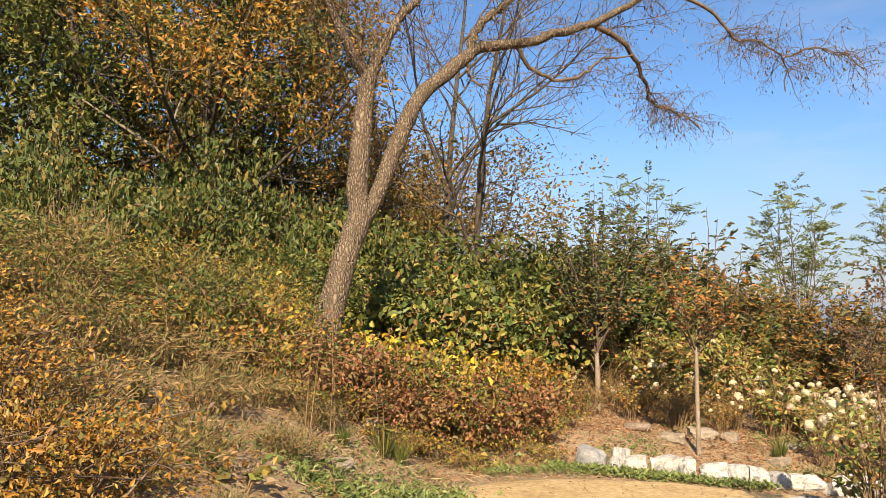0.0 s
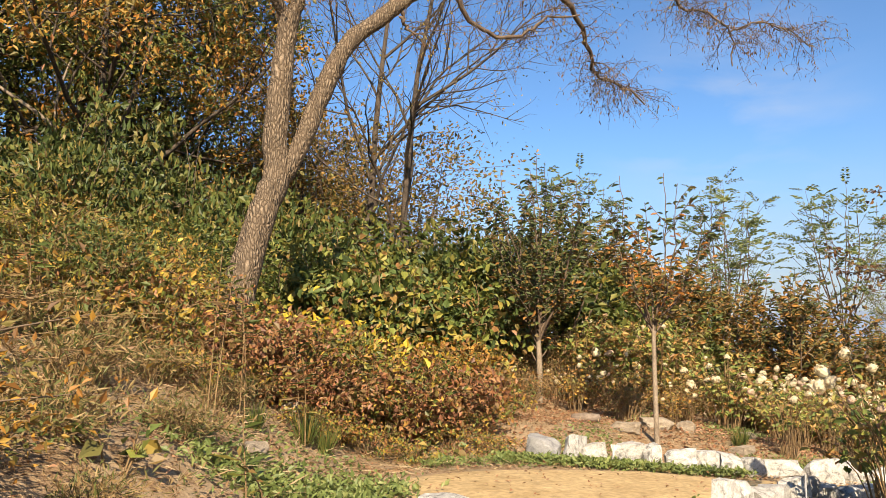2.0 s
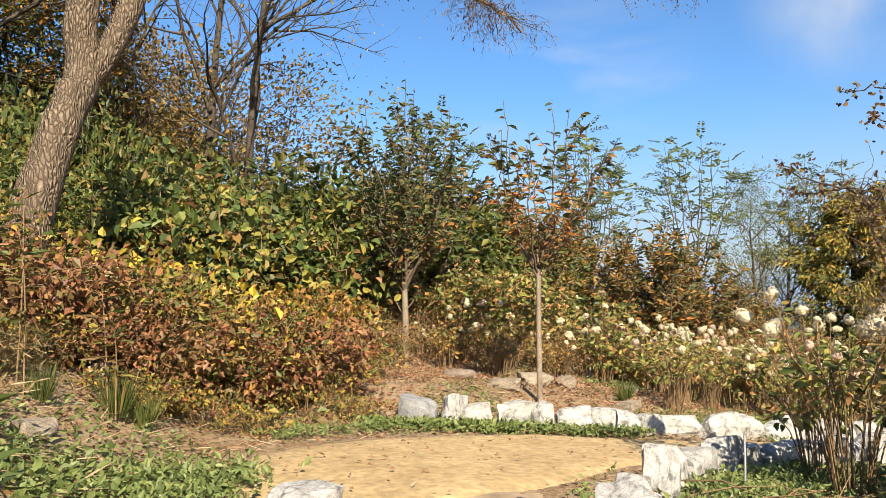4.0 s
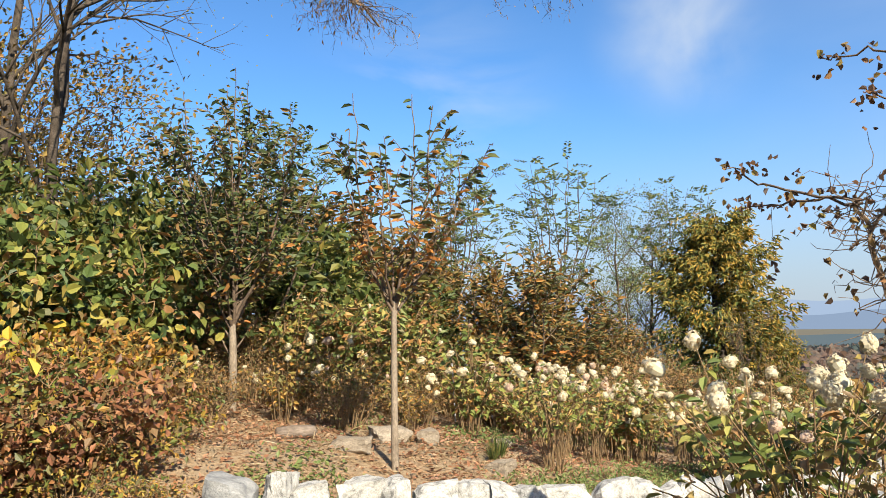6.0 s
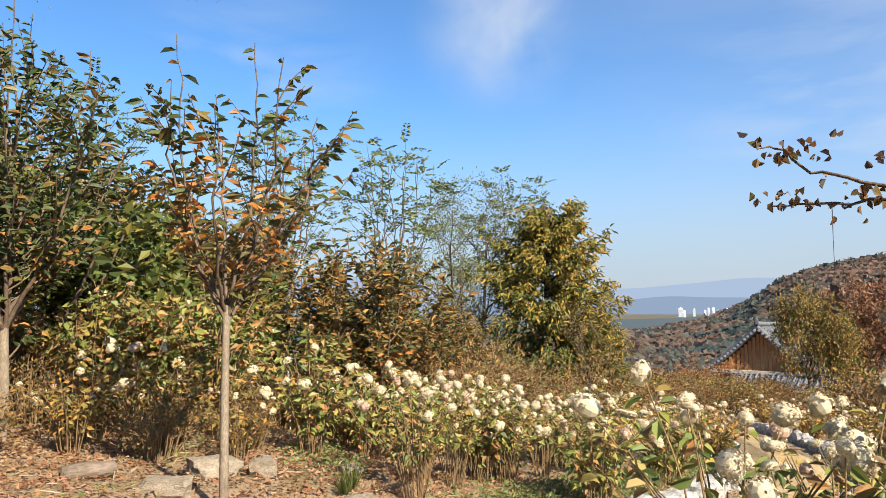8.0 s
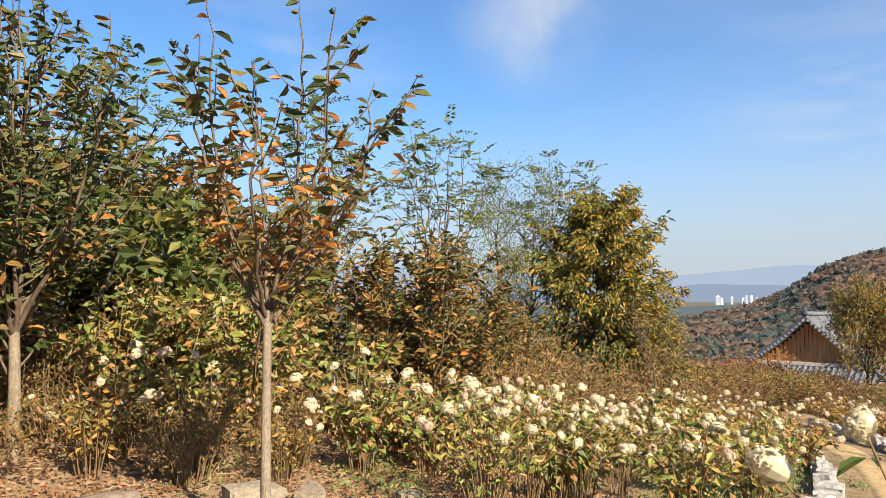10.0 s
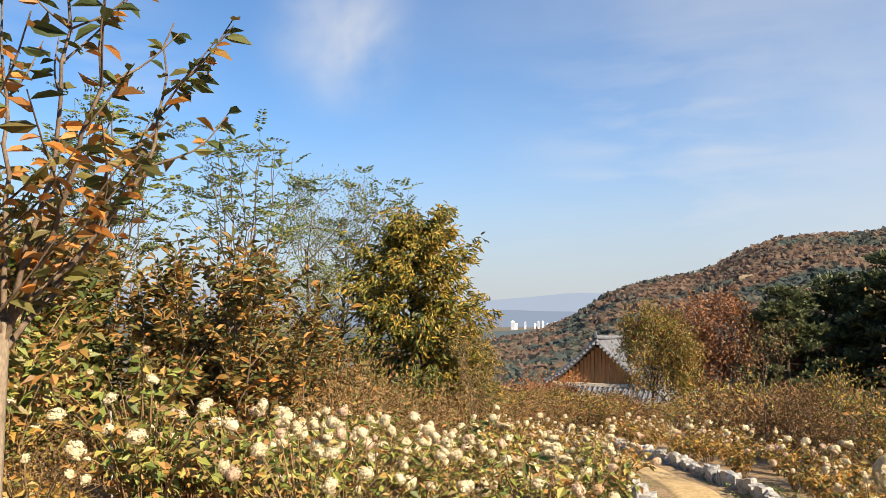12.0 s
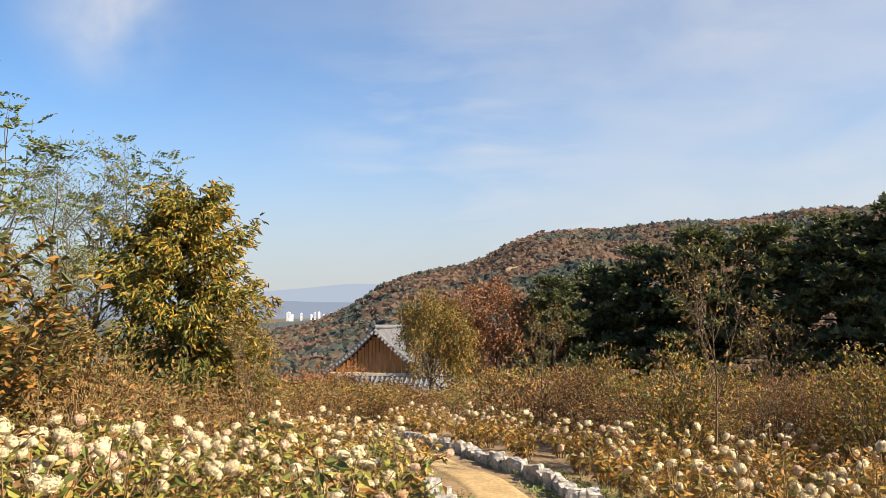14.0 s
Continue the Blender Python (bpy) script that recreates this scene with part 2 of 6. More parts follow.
def stone_material():
    mat, n, l, p = nodes_of("pale_limestone")
    info = n.new("ShaderNodeObjectInfo")
    f = noise_of(n, l, 3.2, 6, 0.65, distort=0.6)
    g = noise_of(n, l, 22.0, 5, 0.7)
    r = ramp_of(n, [(0.36, (0.17, 0.165, 0.155)), (0.46, (0.42, 0.405, 0.37)), (0.66, (0.62, 0.60, 0.55))])
    l.new(f, r.inputs["Fac"])
    r2 = ramp_of(n, [(0.38, (0.45, 0.43, 0.40)), (0.6, (1.05, 1.05, 1.05))])
    l.new(g, r2.inputs["Fac"])
    m = n.new("ShaderNodeMixRGB")
    m.blend_type = "MULTIPLY"
    m.inputs["Fac"].default_value = 0.6
    l.new(r.outputs["Color"], m.inputs["Color1"])
    l.new(r2.outputs["Color"], m.inputs["Color2"])
    dark = ramp_of(n, [(0.88, (0, 0, 0)), (0.98, (0.65, 0.65, 0.65))])
    l.new(info.outputs["Random"], dark.inputs["Fac"])
    col = mixed(n, l, dark.outputs["Color"], m.outputs["Color"], (0.16, 0.165, 0.17))
    l.new(col, p.inputs["Base Color"])
    p.inputs["Roughness"].default_value = 0.85
    p.inputs["Specular IOR Level"].default_value = 0.25
    bumped(n, l, p, g, 0.6, 0.015)
    return mat


M["stone"] = stone_material()
M["leaf_darkgreen"] = leaf_material("leaf_darkgreen", [(0.025, 0.045, 0.014), (0.05, 0.085, 0.02), (0.09, 0.125, 0.028), (0.14, 0.15, 0.035), (0.24, 0.19, 0.04)])
M["leaf_green"] = leaf_material("leaf_green", [(0.025, 0.048, 0.013), (0.045, 0.08, 0.02), (0.075, 0.11, 0.026), (0.13, 0.14, 0.034), (0.22, 0.15, 0.045)])
M["leaf_orange"] = leaf_material("leaf_orange", [(0.22, 0.08, 0.02), (0.36, 0.15, 0.025), (0.38, 0.21, 0.035), (0.24, 0.16, 0.035), (0.12, 0.11, 0.028), (0.30, 0.17, 0.03)])
M["leaf_weed"] = leaf_material("leaf_weed", [(0.03, 0.055, 0.015), (0.065, 0.10, 0.022), (0.13, 0.14, 0.03), (0.22, 0.18, 0.045), (0.22, 0.13, 0.05), (0.10, 0.065, 0.03)])
M["leaf_straw"] = leaf_material("leaf_straw", [(0.12, 0.075, 0.03), (0.24, 0.16, 0.07), (0.31, 0.22, 0.10), (0.11, 0.125, 0.035), (0.07, 0.09, 0.025)])
M["leaf_bramble"] = leaf_material("leaf_bramble", [(0.09, 0.04, 0.025), (0.18, 0.075, 0.04), (0.28, 0.115, 0.055), (0.34, 0.17, 0.07), (0.16, 0.10, 0.045), (0.13, 0.13, 0.035)])
M["leaf_amber"] = leaf_material("leaf_amber", [(0.09, 0.045, 0.018), (0.22, 0.10, 0.025), (0.36, 0.17, 0.03), (0.42, 0.24, 0.045), (0.20, 0.15, 0.04), (0.08, 0.09, 0.025)])
M["leaf_yellow"] = leaf_material("leaf_yellow", [(0.50, 0.33, 0.03), (0.54, 0.40, 0.045), (0.34, 0.29, 0.045), (0.17, 0.20, 0.04), (0.36, 0.20, 0.05)])
M["leaf_lime"] = leaf_material("leaf_lime", [(0.03, 0.055, 0.017), (0.045, 0.08, 0.022), (0.07, 0.115, 0.028), (0.12, 0.16, 0.036), (0.19, 0.21, 0.045), (0.30, 0.25, 0.05), (0.25, 0.12, 0.045), (0.07, 0.10, 0.028)])
M["leaf_cherry"] = leaf_material("leaf_cherry", [(0.039, 0.065, 0.023), (0.065, 0.098, 0.029), (0.117, 0.13, 0.039), (0.182, 0.156, 0.046), (0.26, 0.156, 0.046), (0.442, 0.182, 0.052)])
M["leaf_russet"] = leaf_material("leaf_russet", [(0.06, 0.075, 0.024), (0.12, 0.11, 0.032), (0.19, 0.12, 0.038), (0.27, 0.16, 0.045), (0.33, 0.18, 0.05), (0.16, 0.15, 0.04)])
M["leaf_locust"] = leaf_material("leaf_locust", [(0.083, 0.127, 0.044), (0.132, 0.171, 0.055), (0.209, 0.22, 0.072)])
M["leaf_chestnut"] = leaf_material("leaf_chestnut", [(0.05, 0.068, 0.018), (0.12, 0.135, 0.03), (0.22, 0.20, 0.04), (0.38, 0.27, 0.05), (0.46, 0.27, 0.05)])
M["leaf_hydrangea"] = leaf_material("leaf_hydrangea", [(0.062, 0.094, 0.025), (0.106, 0.15, 0.037), (0.175, 0.213, 0.05), (0.25, 0.263, 0.062), (0.338, 0.263, 0.075), (0.375, 0.188, 0.062), (0.213, 0.125, 0.056), (0.138, 0.175, 0.044)])
M["leaf_vine"] = leaf_material("leaf_vine", [(0.05, 0.035, 0.03), (0.12, 0.07, 0.045), (0.24, 0.12, 0.05), (0.20, 0.17, 0.05)], 0.3)
M["leaf_maple"] = leaf_material("leaf_maple", [(0.11, 0.05, 0.03), (0.22, 0.085, 0.042), (0.30, 0.135, 0.055), (0.23, 0.12, 0.045)])
M["leaf_pine"] = leaf_material("leaf_pine", [(0.06, 0.08, 0.05), (0.105, 0.135, 0.06), (0.165, 0.185, 0.08)], 0.3)
M["leaf_ground"] = leaf_material("leaf_ground", [(0.08, 0.12, 0.035), (0.14, 0.19, 0.055), (0.22, 0.25, 0.085)])
M["leaf_litter"] = leaf_material("leaf_litter", [(0.10, 0.055, 0.03), (0.22, 0.12, 0.06), (0.34, 0.22, 0.12), (0.28, 0.125, 0.065), (0.36, 0.26, 0.16)], 0.12)
M["leaf_mustard"] = leaf_material("leaf_mustard", [(0.07, 0.085, 0.022), (0.14, 0.14, 0.03), (0.24, 0.20, 0.035), (0.36, 0.26, 0.04), (0.30, 0.17, 0.04)])
M["leaf_gold"] = leaf_material("leaf_gold", [(0.07, 0.085, 0.025), (0.18, 0.15, 0.04), (0.32, 0.21, 0.05), (0.40, 0.20, 0.045), (0.26, 0.13, 0.045)])
M["leaf_brush"] = leaf_material("leaf_brush", [(0.09, 0.06, 0.028), (0.17, 0.10, 0.042), (0.26, 0.145, 0.055), (0.34, 0.18, 0.062), (0.13, 0.125, 0.04), (0.09, 0.10, 0.033)])
M["leaf_field"] = leaf_material("leaf_field", [(0.06, 0.052, 0.023), (0.13, 0.08, 0.036), (0.22, 0.112, 0.046), (0.30, 0.145, 0.052), (0.11, 0.095, 0.03), (0.19, 0.088, 0.044)])
M["leaf_woods_hazed"] = wooded_hill()
M["leaf_red"] = leaf_material("leaf_red", [(0.13, 0.06, 0.035), (0.25, 0.11, 0.06), (0.33, 0.16, 0.085), (0.38, 0.23, 0.13), (0.20, 0.12, 0.06)], 0.12)
M["leaf_rust"] = leaf_material("leaf_rust", [(0.047, 0.068, 0.024), (0.081, 0.101, 0.032), (0.149, 0.128, 0.041), (0.284, 0.162, 0.049), (0.405, 0.203, 0.054), (0.088, 0.108, 0.035)])
M["leaf_dry"] = leaf_material("leaf_dry", [(0.22, 0.15, 0.075), (0.36, 0.27, 0.15), (0.44, 0.35, 0.21), (0.28, 0.17, 0.09)], 0.1)
M["petal_cream"] = leaf_material("petal_cream", [(0.693, 0.598, 0.389), (0.704, 0.64, 0.462), (0.651, 0.514, 0.336)], 0.3)
M["petal_pink"] = leaf_material("petal_pink", [(0.65, 0.51, 0.37), (0.62, 0.41, 0.31), (0.67, 0.58, 0.41)], 0.3)
M["petal_brown"] = leaf_material("petal_brown", [(0.40, 0.26, 0.14), (0.55, 0.40, 0.24), (0.5, 0.28, 0.2)], 0.3)

# ---- the lie of the land ----


def smooth(v, a, b):
    t = np.clip((v - a) / (b - a), 0, 1)
    return t * t * (3 - 2 * t)


RIDGE_AZ = [-180, -60, -25, -10, 2.8, 8.3, 11.1, 13.4, 16.1, 18.8, 22.3, 25.4, 28.2, 31, 36, 60, 100, 180]
RIDGE_UP = [6.0, 6.9, 6.4, 5.9, 5.2, 5.05, 4.65, 4.0, 2.8, 2.15, 1.2, -0.6, -1.9, -2.4, -2.6, -2.8, -2.6, 2.0]


def height(x, y):
    x, y = np.asarray(x, float), np.asarray(y, float)
    z = np.where(x > 3, -0.10 * (x - 3), 0.025 * (3 - x))
    z = np.maximum(z, -0.10 * 40 - 0.05 * np.maximum(x - 43, 0))
    z = z + 0.22 * np.maximum(3.2 - y, 0) * smooth(3.6 - y, 0, 1.6)
    # bank beside the dirt path and round the leaning tree
    edge = np.interp(y, [-6, 2, 6, 8, 10, 12.5, 16, 24], [-1.2, -1.3, -1.1, -0.3, 0.2, 1.0, 1.6, 2.4])
    s = edge - x
    z = z + 0.40 * np.maximum(s, 0) * smooth(s, 0, 1.6) * np.where(s > 5, 5 / np.maximum(s, 5), 1.0)
    z = z + 0.05 * np.maximum(s - 5, 0)
    # low bank behind the far row of stones
    z = z + (0.30 * smooth(y, 11.6, 13.2) + 0.32 * smooth(y, 13.5, 17)) * smooth(x, -2, 1.5) * (1 - smooth(x, 5, 9))
    z = z + 0.03 * np.sin(1.3 * x + 0.7 * y) * np.sin(0.9 * y - 0.4 * x)
    # valley and far hill
    r = np.hypot(x - 3, y - 9.5)
    az = np.degrees(np.arctan2(y - 9.5, x - 3))
    up = np.tan(np.radians(np.interp(az, RIDGE_AZ, RIDGE_UP)))
    far = 1.5 + r * up + 1.2 * np.sin(az * 0.7) * smooth(r, 250, 450)
    far = np.where(r < 520, far, 1.5 + 520 * up - 0.25 * np.minimum(r - 520, 260))
    far = np.minimum(far, 200)
    valley = -14.0
    k = smooth(r, 60, 130)
    z = z * (1 - k) + valley * k
    k2 = smooth(r, 140, 500)
    z = z * (1 - k2) + far * k2
    k3 = smooth(r, 700, 1500)
    return z * (1 - k3) - 42 * k3


def ground_z(x, y):
    return float(height(x, y))


# ---- mesh helpers ----
RNG = np.random.default_rng(7)


def np_mesh(name, verts, faces, mat, smooth_faces=False):
    """A mesh from arrays; faces is n x 3 or n x 4."""
    me = bpy.data.meshes.new(name)
    verts, faces = np.asarray(verts, np.float32), np.asarray(faces, np.int32)
    n, k = faces.shape
    me.vertices.add(len(verts))
    me.vertices.foreach_set("co", verts.ravel())
    me.loops.add(n * k)
    me.loops.foreach_set("vertex_index", faces.ravel())
    me.polygons.add(n)
    me.polygons.foreach_set("loop_start", np.arange(0, n * k, k, dtype=np.int32))
    me.polygons.foreach_set("loop_total", np.full(n, k, np.int32))
    me.polygons.foreach_set("use_smooth", np.full(n, smooth_faces))
    me.update(calc_edges=True)
    me.validate()
    me.materials.append(mat)
    return me


def unit(v):
    return v / np.maximum(np.linalg.norm(v, axis=-1, keepdims=True), 1e-9)


def leaf_mesh(name, at, way, size, mat, ratio=0.5, fold=0.25, rng=RNG, flat=0.0, waist=0.45, oval=False):
    """Folded four-cornered blades, each starting at a point and running its own way."""
    n = len(at)
    way = unit(way)
    up = rng.normal(size=(n, 3))
    up[:, 2] += flat
    side = unit(np.cross(way, up))
    up = np.cross(side, way)
    size = np.broadcast_to(np.asarray(size, float), (n,))[:, None]
    mid = at + way * size * waist
    half = size * ratio * 0.5
    if oval:
        tip = at + way * size - up * size * 0.12
        rows = [at]
        for f, w in ((0.28, 0.85), (0.66, 0.8)):
            rows.append(at + way * size * f + side * half * w + up * half * fold * 1.6)
        rows.append(tip)
        for f, w in ((0.66, 0.8), (0.28, 0.85)):
            rows.append(at + way * size * f - side * half * w + up * half * fold * 1.6)
        v = np.stack(rows, 1).reshape(-1, 3)
        k = (np.arange(n) * 6)[:, None]
        return np_mesh(name, v, np.concatenate([k + np.array([[0, 1, 2, 3]]), k + np.array([[0, 3, 4, 5]])]), mat)
    v = np.stack([at, mid + side * half + up * half * fold * 2, at + way * size, mid - side * half + up * half * fold * 2], 1)
    return np_mesh(name, v.reshape(-1, 3), np.arange(4 * n).reshape(n, 4), mat)


def tube_arrays(lines, sides=6):
    """Tapered tubes along polylines [(points, radii), ...] as one pair of arrays."""
    vs, fs, base = [], [], 0
    turn = np.linspace(0, 2 * np.pi, sides, endpoint=False)
    for pts, rad in lines:
        pts = np.asarray(pts, float)
        rad = np.broadcast_to(np.asarray(rad, float), (len(pts),))
        d = unit(np.gradient(pts, axis=0))
        ref = np.where(np.abs(d[:, 2:3]) > 0.9, np.array([[1.0, 0, 0]]), np.array([[0, 0, 1.0]]))
        a = unit(np.cross(d, ref))
        for i in range(1, len(a)):
            a[i] = a[i - 1] - d[i] * np.dot(a[i - 1], d[i])
            a[i] /= max(np.linalg.norm(a[i]), 1e-9)
        b = np.cross(d, a)
        ring = pts[:, None] + rad[:, None, None] * (np.cos(turn)[None, :, None] * a[:, None] + np.sin(turn)[None, :, None] * b[:, None])
        vs.append(ring.reshape(-1, 3))
        m = len(pts)
        i, j = np.meshgrid(np.arange(m - 1), np.arange(sides), indexing="ij")
        j2 = (j + 1) % sides
        f = np.stack([i * sides + j, i * sides + j2, (i + 1) * sides + j2, (i + 1) * sides + j], -1).reshape(-1, 4)
        fs.append(f + base)
        base += m * sides
    return np.concatenate(vs), np.concatenate(fs)


def tube_mesh(name, lines, mat, sides=6):
    v, f = tube_arrays(lines, sides)
    return np_mesh(name, v, f, mat, True)


def spline(points, n):
    """n points along a smooth curve through a few given ones."""
    p = np.asarray(points, float)
    p = np.vstack([2 * p[0] - p[1], p, 2 * p[-1] - p[-2]])
    out = []
    for t in np.linspace(0, len(points) - 1 - 1e-6, n):
        i = int(t)
        u = t - i
        a, b, c, d = p[i:i + 4]
        out.append(0.5 * (2 * b + (c - a) * u + (2 * a - 5 * b + 4 * c - d) * u * u + (3 * b - a - 3 * c + d) * u ** 3))
    return np.array(out)


def thing(name, label, category, group="", at=(0, 0, 0), kind=""):
    ob = new(name)
    ob.empty_display_size = 0.1
    ob.matrix_basis = pose(*at)
    return tagged(ob, label, category, group, kind)


def part(name, me, parent, label="", kind=""):
    ob = new(name, me)
    ob.parent = parent
    return tagged(ob, label, kind=kind)


def structure(name, me, label, category):
    return tagged(new(name, me), label, category, kind="structure")


def branches(rng, start, way, length, radius, levels, spec, lines, tips):
    """Grows a limb with its side limbs; gathers tubes by level and the twig ends."""
    n = 6
    p, d = np.array(start, float), unit(np.array(way, float))
    pts, ways = [p.copy()], [d.copy()]
    for _ in range(n):
        d = unit(d + rng.normal(size=3) * spec["wander"] + np.array([0, 0, spec["lift"]]))
        p = p + d * length / n
        pts.append(p.copy())
        ways.append(d.copy())
    pts = np.array(pts)
    lines.append((levels, pts, np.linspace(radius, radius * spec["taper"], n + 1)))
    if levels == 0:
        for i in range(2, n + 1):
            tips.append((pts[i], ways[i]))
        return
    kids = spec["kids"][min(levels, len(spec["kids"]) - 1)]
    for i in range(kids):
        f = spec["from"] + (1 - spec["from"]) * (i + rng.random()) / kids
        q = f * n
        j = min(int(q), n - 1)
        at = pts[j] + (pts[j + 1] - pts[j]) * (q - j)
        out = unit(np.cross(ways[j], rng.normal(size=3)))
        way2 = unit(ways[j] * (1 - spec["spread"]) + out * spec["spread"])
        branches(rng, at, way2, length * spec["shrink"] * (1.15 - 0.45 * f) * rng.uniform(0.8, 1.2), max(radius * (1 - 0.6 * f) * 0.6, spec["thin"]), levels - 1, spec, lines, tips)
    tips.append((pts[-1], ways[-1]))


def tree(name, label, category, seed, height_m, radius, wood, leaf, leaf_size, per_tip, spec, levels=3, lean=(0, 0, 1), group="", ratio=0.45, spray=0.18, droop=-0.2, oval=False):
    """A tree with trunk, limbs and leaves as its parts, standing at the origin."""
    rng = np.random.default_rng(seed)
    lines, tips = [], []
    s = dict(wander=0.12, lift=0.05, taper=0.35, kids=(0, 4, 5, 7), spread=0.55, shrink=0.55, thin=0.006)
    s["from"] = 0.3
    s.update(spec)
    branches(rng, (0, 0, -0.1), lean, height_m, radius, levels, s, lines, tips)
    ob = thing(name, label, category, group)
    part("trunk", tube_mesh("trunk", [(p, r) for k, p, r in lines if k == levels], wood, 8), ob)
    part("branchwork", tube_mesh("branchwork", [(p, r) for k, p, r in lines if k < levels], M["twig"] if wood == M["pale_bark"] else wood, 4), ob, kind="stuff")
    if per_tip > 0:
        at = np.array([t[0] for t in tips])
        way = np.array([t[1] for t in tips])
        if per_tip < 1:
            keep = rng.random(len(at)) < per_tip
            at, way = at[keep], way[keep]
            m = 1
        else:
            m = int(per_tip)
        at, way = np.repeat(at, m, 0), np.repeat(way, m, 0)
        at = at + rng.normal(size=at.shape) * spray
        way = way * 0.5 + rng.normal(size=way.shape) * 0.7 + np.array([0, 0, droop])
        part("crown", leaf_mesh("crown", at, way, leaf_size * rng.uniform(0.6, 1.25, len(at)), leaf, ratio, rng=rng, oval=oval), ob, kind="stuff")
    return ob


def bush(name, label, category, seed, width, tall, leaf, leaf_size, leaves, stem_mat, stems=14, ratio=0.5, clumps=40, low=0.15, tight=0.16, group="", droop=0.0, depth=1.0, twigs=True, oval=False):
    """A bush: bent stems with a ragged mass of leaves in clumps along them."""
    rng = np.random.default_rng(seed)
    lines, spots = [], []
    for i in range(stems):
        a = rng.uniform(0, 2 * np.pi)
        reach = width * 0.5 * math.sqrt(rng.random())
        top = tall * (0.62 + 0.38 * rng.random()) * (1 - 0.35 * (reach / (width * 0.5)) ** 2)
        foot = np.array([math.cos(a) * reach * 0.35, math.sin(a) * reach * 0.35 * depth, -0.08])
        head = np.array([math.cos(a) * reach, math.sin(a) * reach * depth, top])
        mid = (foot + head) / 2 + rng.normal(size=3) * 0.06 * tall + np.array([0, 0, 0.12 * tall])
        p = spline([foot, mid, head], 7)
        lines.append((p, np.linspace(0.008 + 0.006 * tall, 0.003, 7)))
        for _ in range(max(1, clumps // stems)):
            f = rng.uniform(low, 1.0) ** 0.7
            j = min(int(f * 6), 5)
            c = p[j] + (p[j + 1] - p[j]) * (f * 6 - j) + rng.normal(size=3) * np.array([0.13 * width, 0.13 * width * depth, 0.05 * tall])
            c[2] = max(c[2], 0.03)
            spots.append(c)
            if twigs:
                lines.append((np.array([p[j], (p[j] + c) / 2 + rng.normal(size=3) * 0.02, c]), np.array([0.005, 0.004, 0.002])))
    spots = np.array(spots)
    ob = thing(name, label, category, group)
    part("stem_mass", tube_mesh("stem_mass", lines, stem_mat, 4), ob, kind="stuff")
    w = rng.random(len(spots)) ** 1.5 + 0.15
    pick = rng.choice(len(spots), leaves, p=w / w.sum())
    at = spots[pick] + rng.normal(size=(leaves, 3)) * tight * np.array([1, 1, 0.8])
    at[:, 2] = np.maximum(at[:, 2], 0.02)
    way = rng.normal(size=(leaves, 3)) + unit(at - np.array([0, 0, tall * 0.4])) * 0.8 + np.array([0, 0, droop])
    part("foliage", leaf_mesh("foliage", at, way, leaf_size * rng.uniform(0.55, 1.3, leaves), leaf, ratio, rng=rng, flat=0.8, oval=oval), ob, kind="stuff")
    return ob


def put(ob, x, y, turn=0.0, size=1.0, sink=0.0, tall=None):
    """Moves a thing to its place on the ground."""
    ob.matrix_basis = pose(x, y, ground_z(x, y) - sink, 0, 0, turn) @ Matrix.Diagonal((size, size, tall or size, 1))
    return ob


def again(ob, x, y, turn=0.0, size=1.0, sink=0.0, tall=None, label=""):
    """A copy of a thing at another place on the ground."""
    c = copy_thing(ob, Matrix.Identity(4))
    put(c, x, y, turn, size, sink, tall)
    return tagged(c, label)

# ---- ground, paths and distance ----


def axis(low, high, step):
    mid = list(np.arange(low, high + 1e-6, step))
    out, s = [], step
    while not out or out[-1] < 4600:
        s *= 1.17
        out.append((out[-1] if out else high) + s)
    back_, s = [], step
    while not back_ or back_[-1] > -4600:
        s *= 1.17
        back_.append((back_[-1] if back_ else low) - s)
    return np.array(back_[::-1] + mid + out)


gx, gy = axis(-8, 24, 0.2), axis(-4, 20, 0.2)
GX, GY = np.meshgrid(gx, gy, indexing="ij")
gv = np.stack([GX, GY, height(GX, GY)], -1).reshape(-1, 3)
gi, gj = np.meshgrid(np.arange(len(gx) - 1), np.arange(len(gy) - 1), indexing="ij")
gw = len(gy)
gf = np.stack([gi * gw + gj, (gi + 1) * gw + gj, (gi + 1) * gw + gj + 1, gi * gw + gj + 1], -1).reshape(-1, 4)
structure("ground", np_mesh("ground", gv, gf, M["ground"], True), "dry leaf-strewn soil bank and valley floor", "ground")


def ribbon(name, left, right, n, across, lift, mat, label, category, ragged=0.05):
    a, b = spline(left, n), spline(right, n)
    rng = np.random.default_rng(len(left))
    a = a + np.convolve(rng.normal(size=n), np.ones(3) / 3, "same")[:, None] * ragged
    b = b + np.convolve(rng.normal(size=n), np.ones(3) / 3, "same")[:, None] * ragged
    f = np.linspace(0, 1, across)
    g = a[:, None] * (1 - f)[None, :, None] + b[:, None] * f[None, :, None]
    edge = np.minimum(f, 1 - f) * 2
    z = height(g[..., 0], g[..., 1]) - 0.03 + (lift + 0.03) * np.minimum(1, edge * 5)[None]
    v = np.concatenate([g, z[..., None]], -1).reshape(-1, 3)
    i, j = np.meshgrid(np.arange(n - 1), np.arange(across - 1), indexing="ij")
    q = np.stack([i * across + j, i * across + j + 1, (i + 1) * across + j + 1, (i + 1) * across + j], -1).reshape(-1, 4)
    return structure(name, np_mesh(name, v, q, mat, True), label, category)


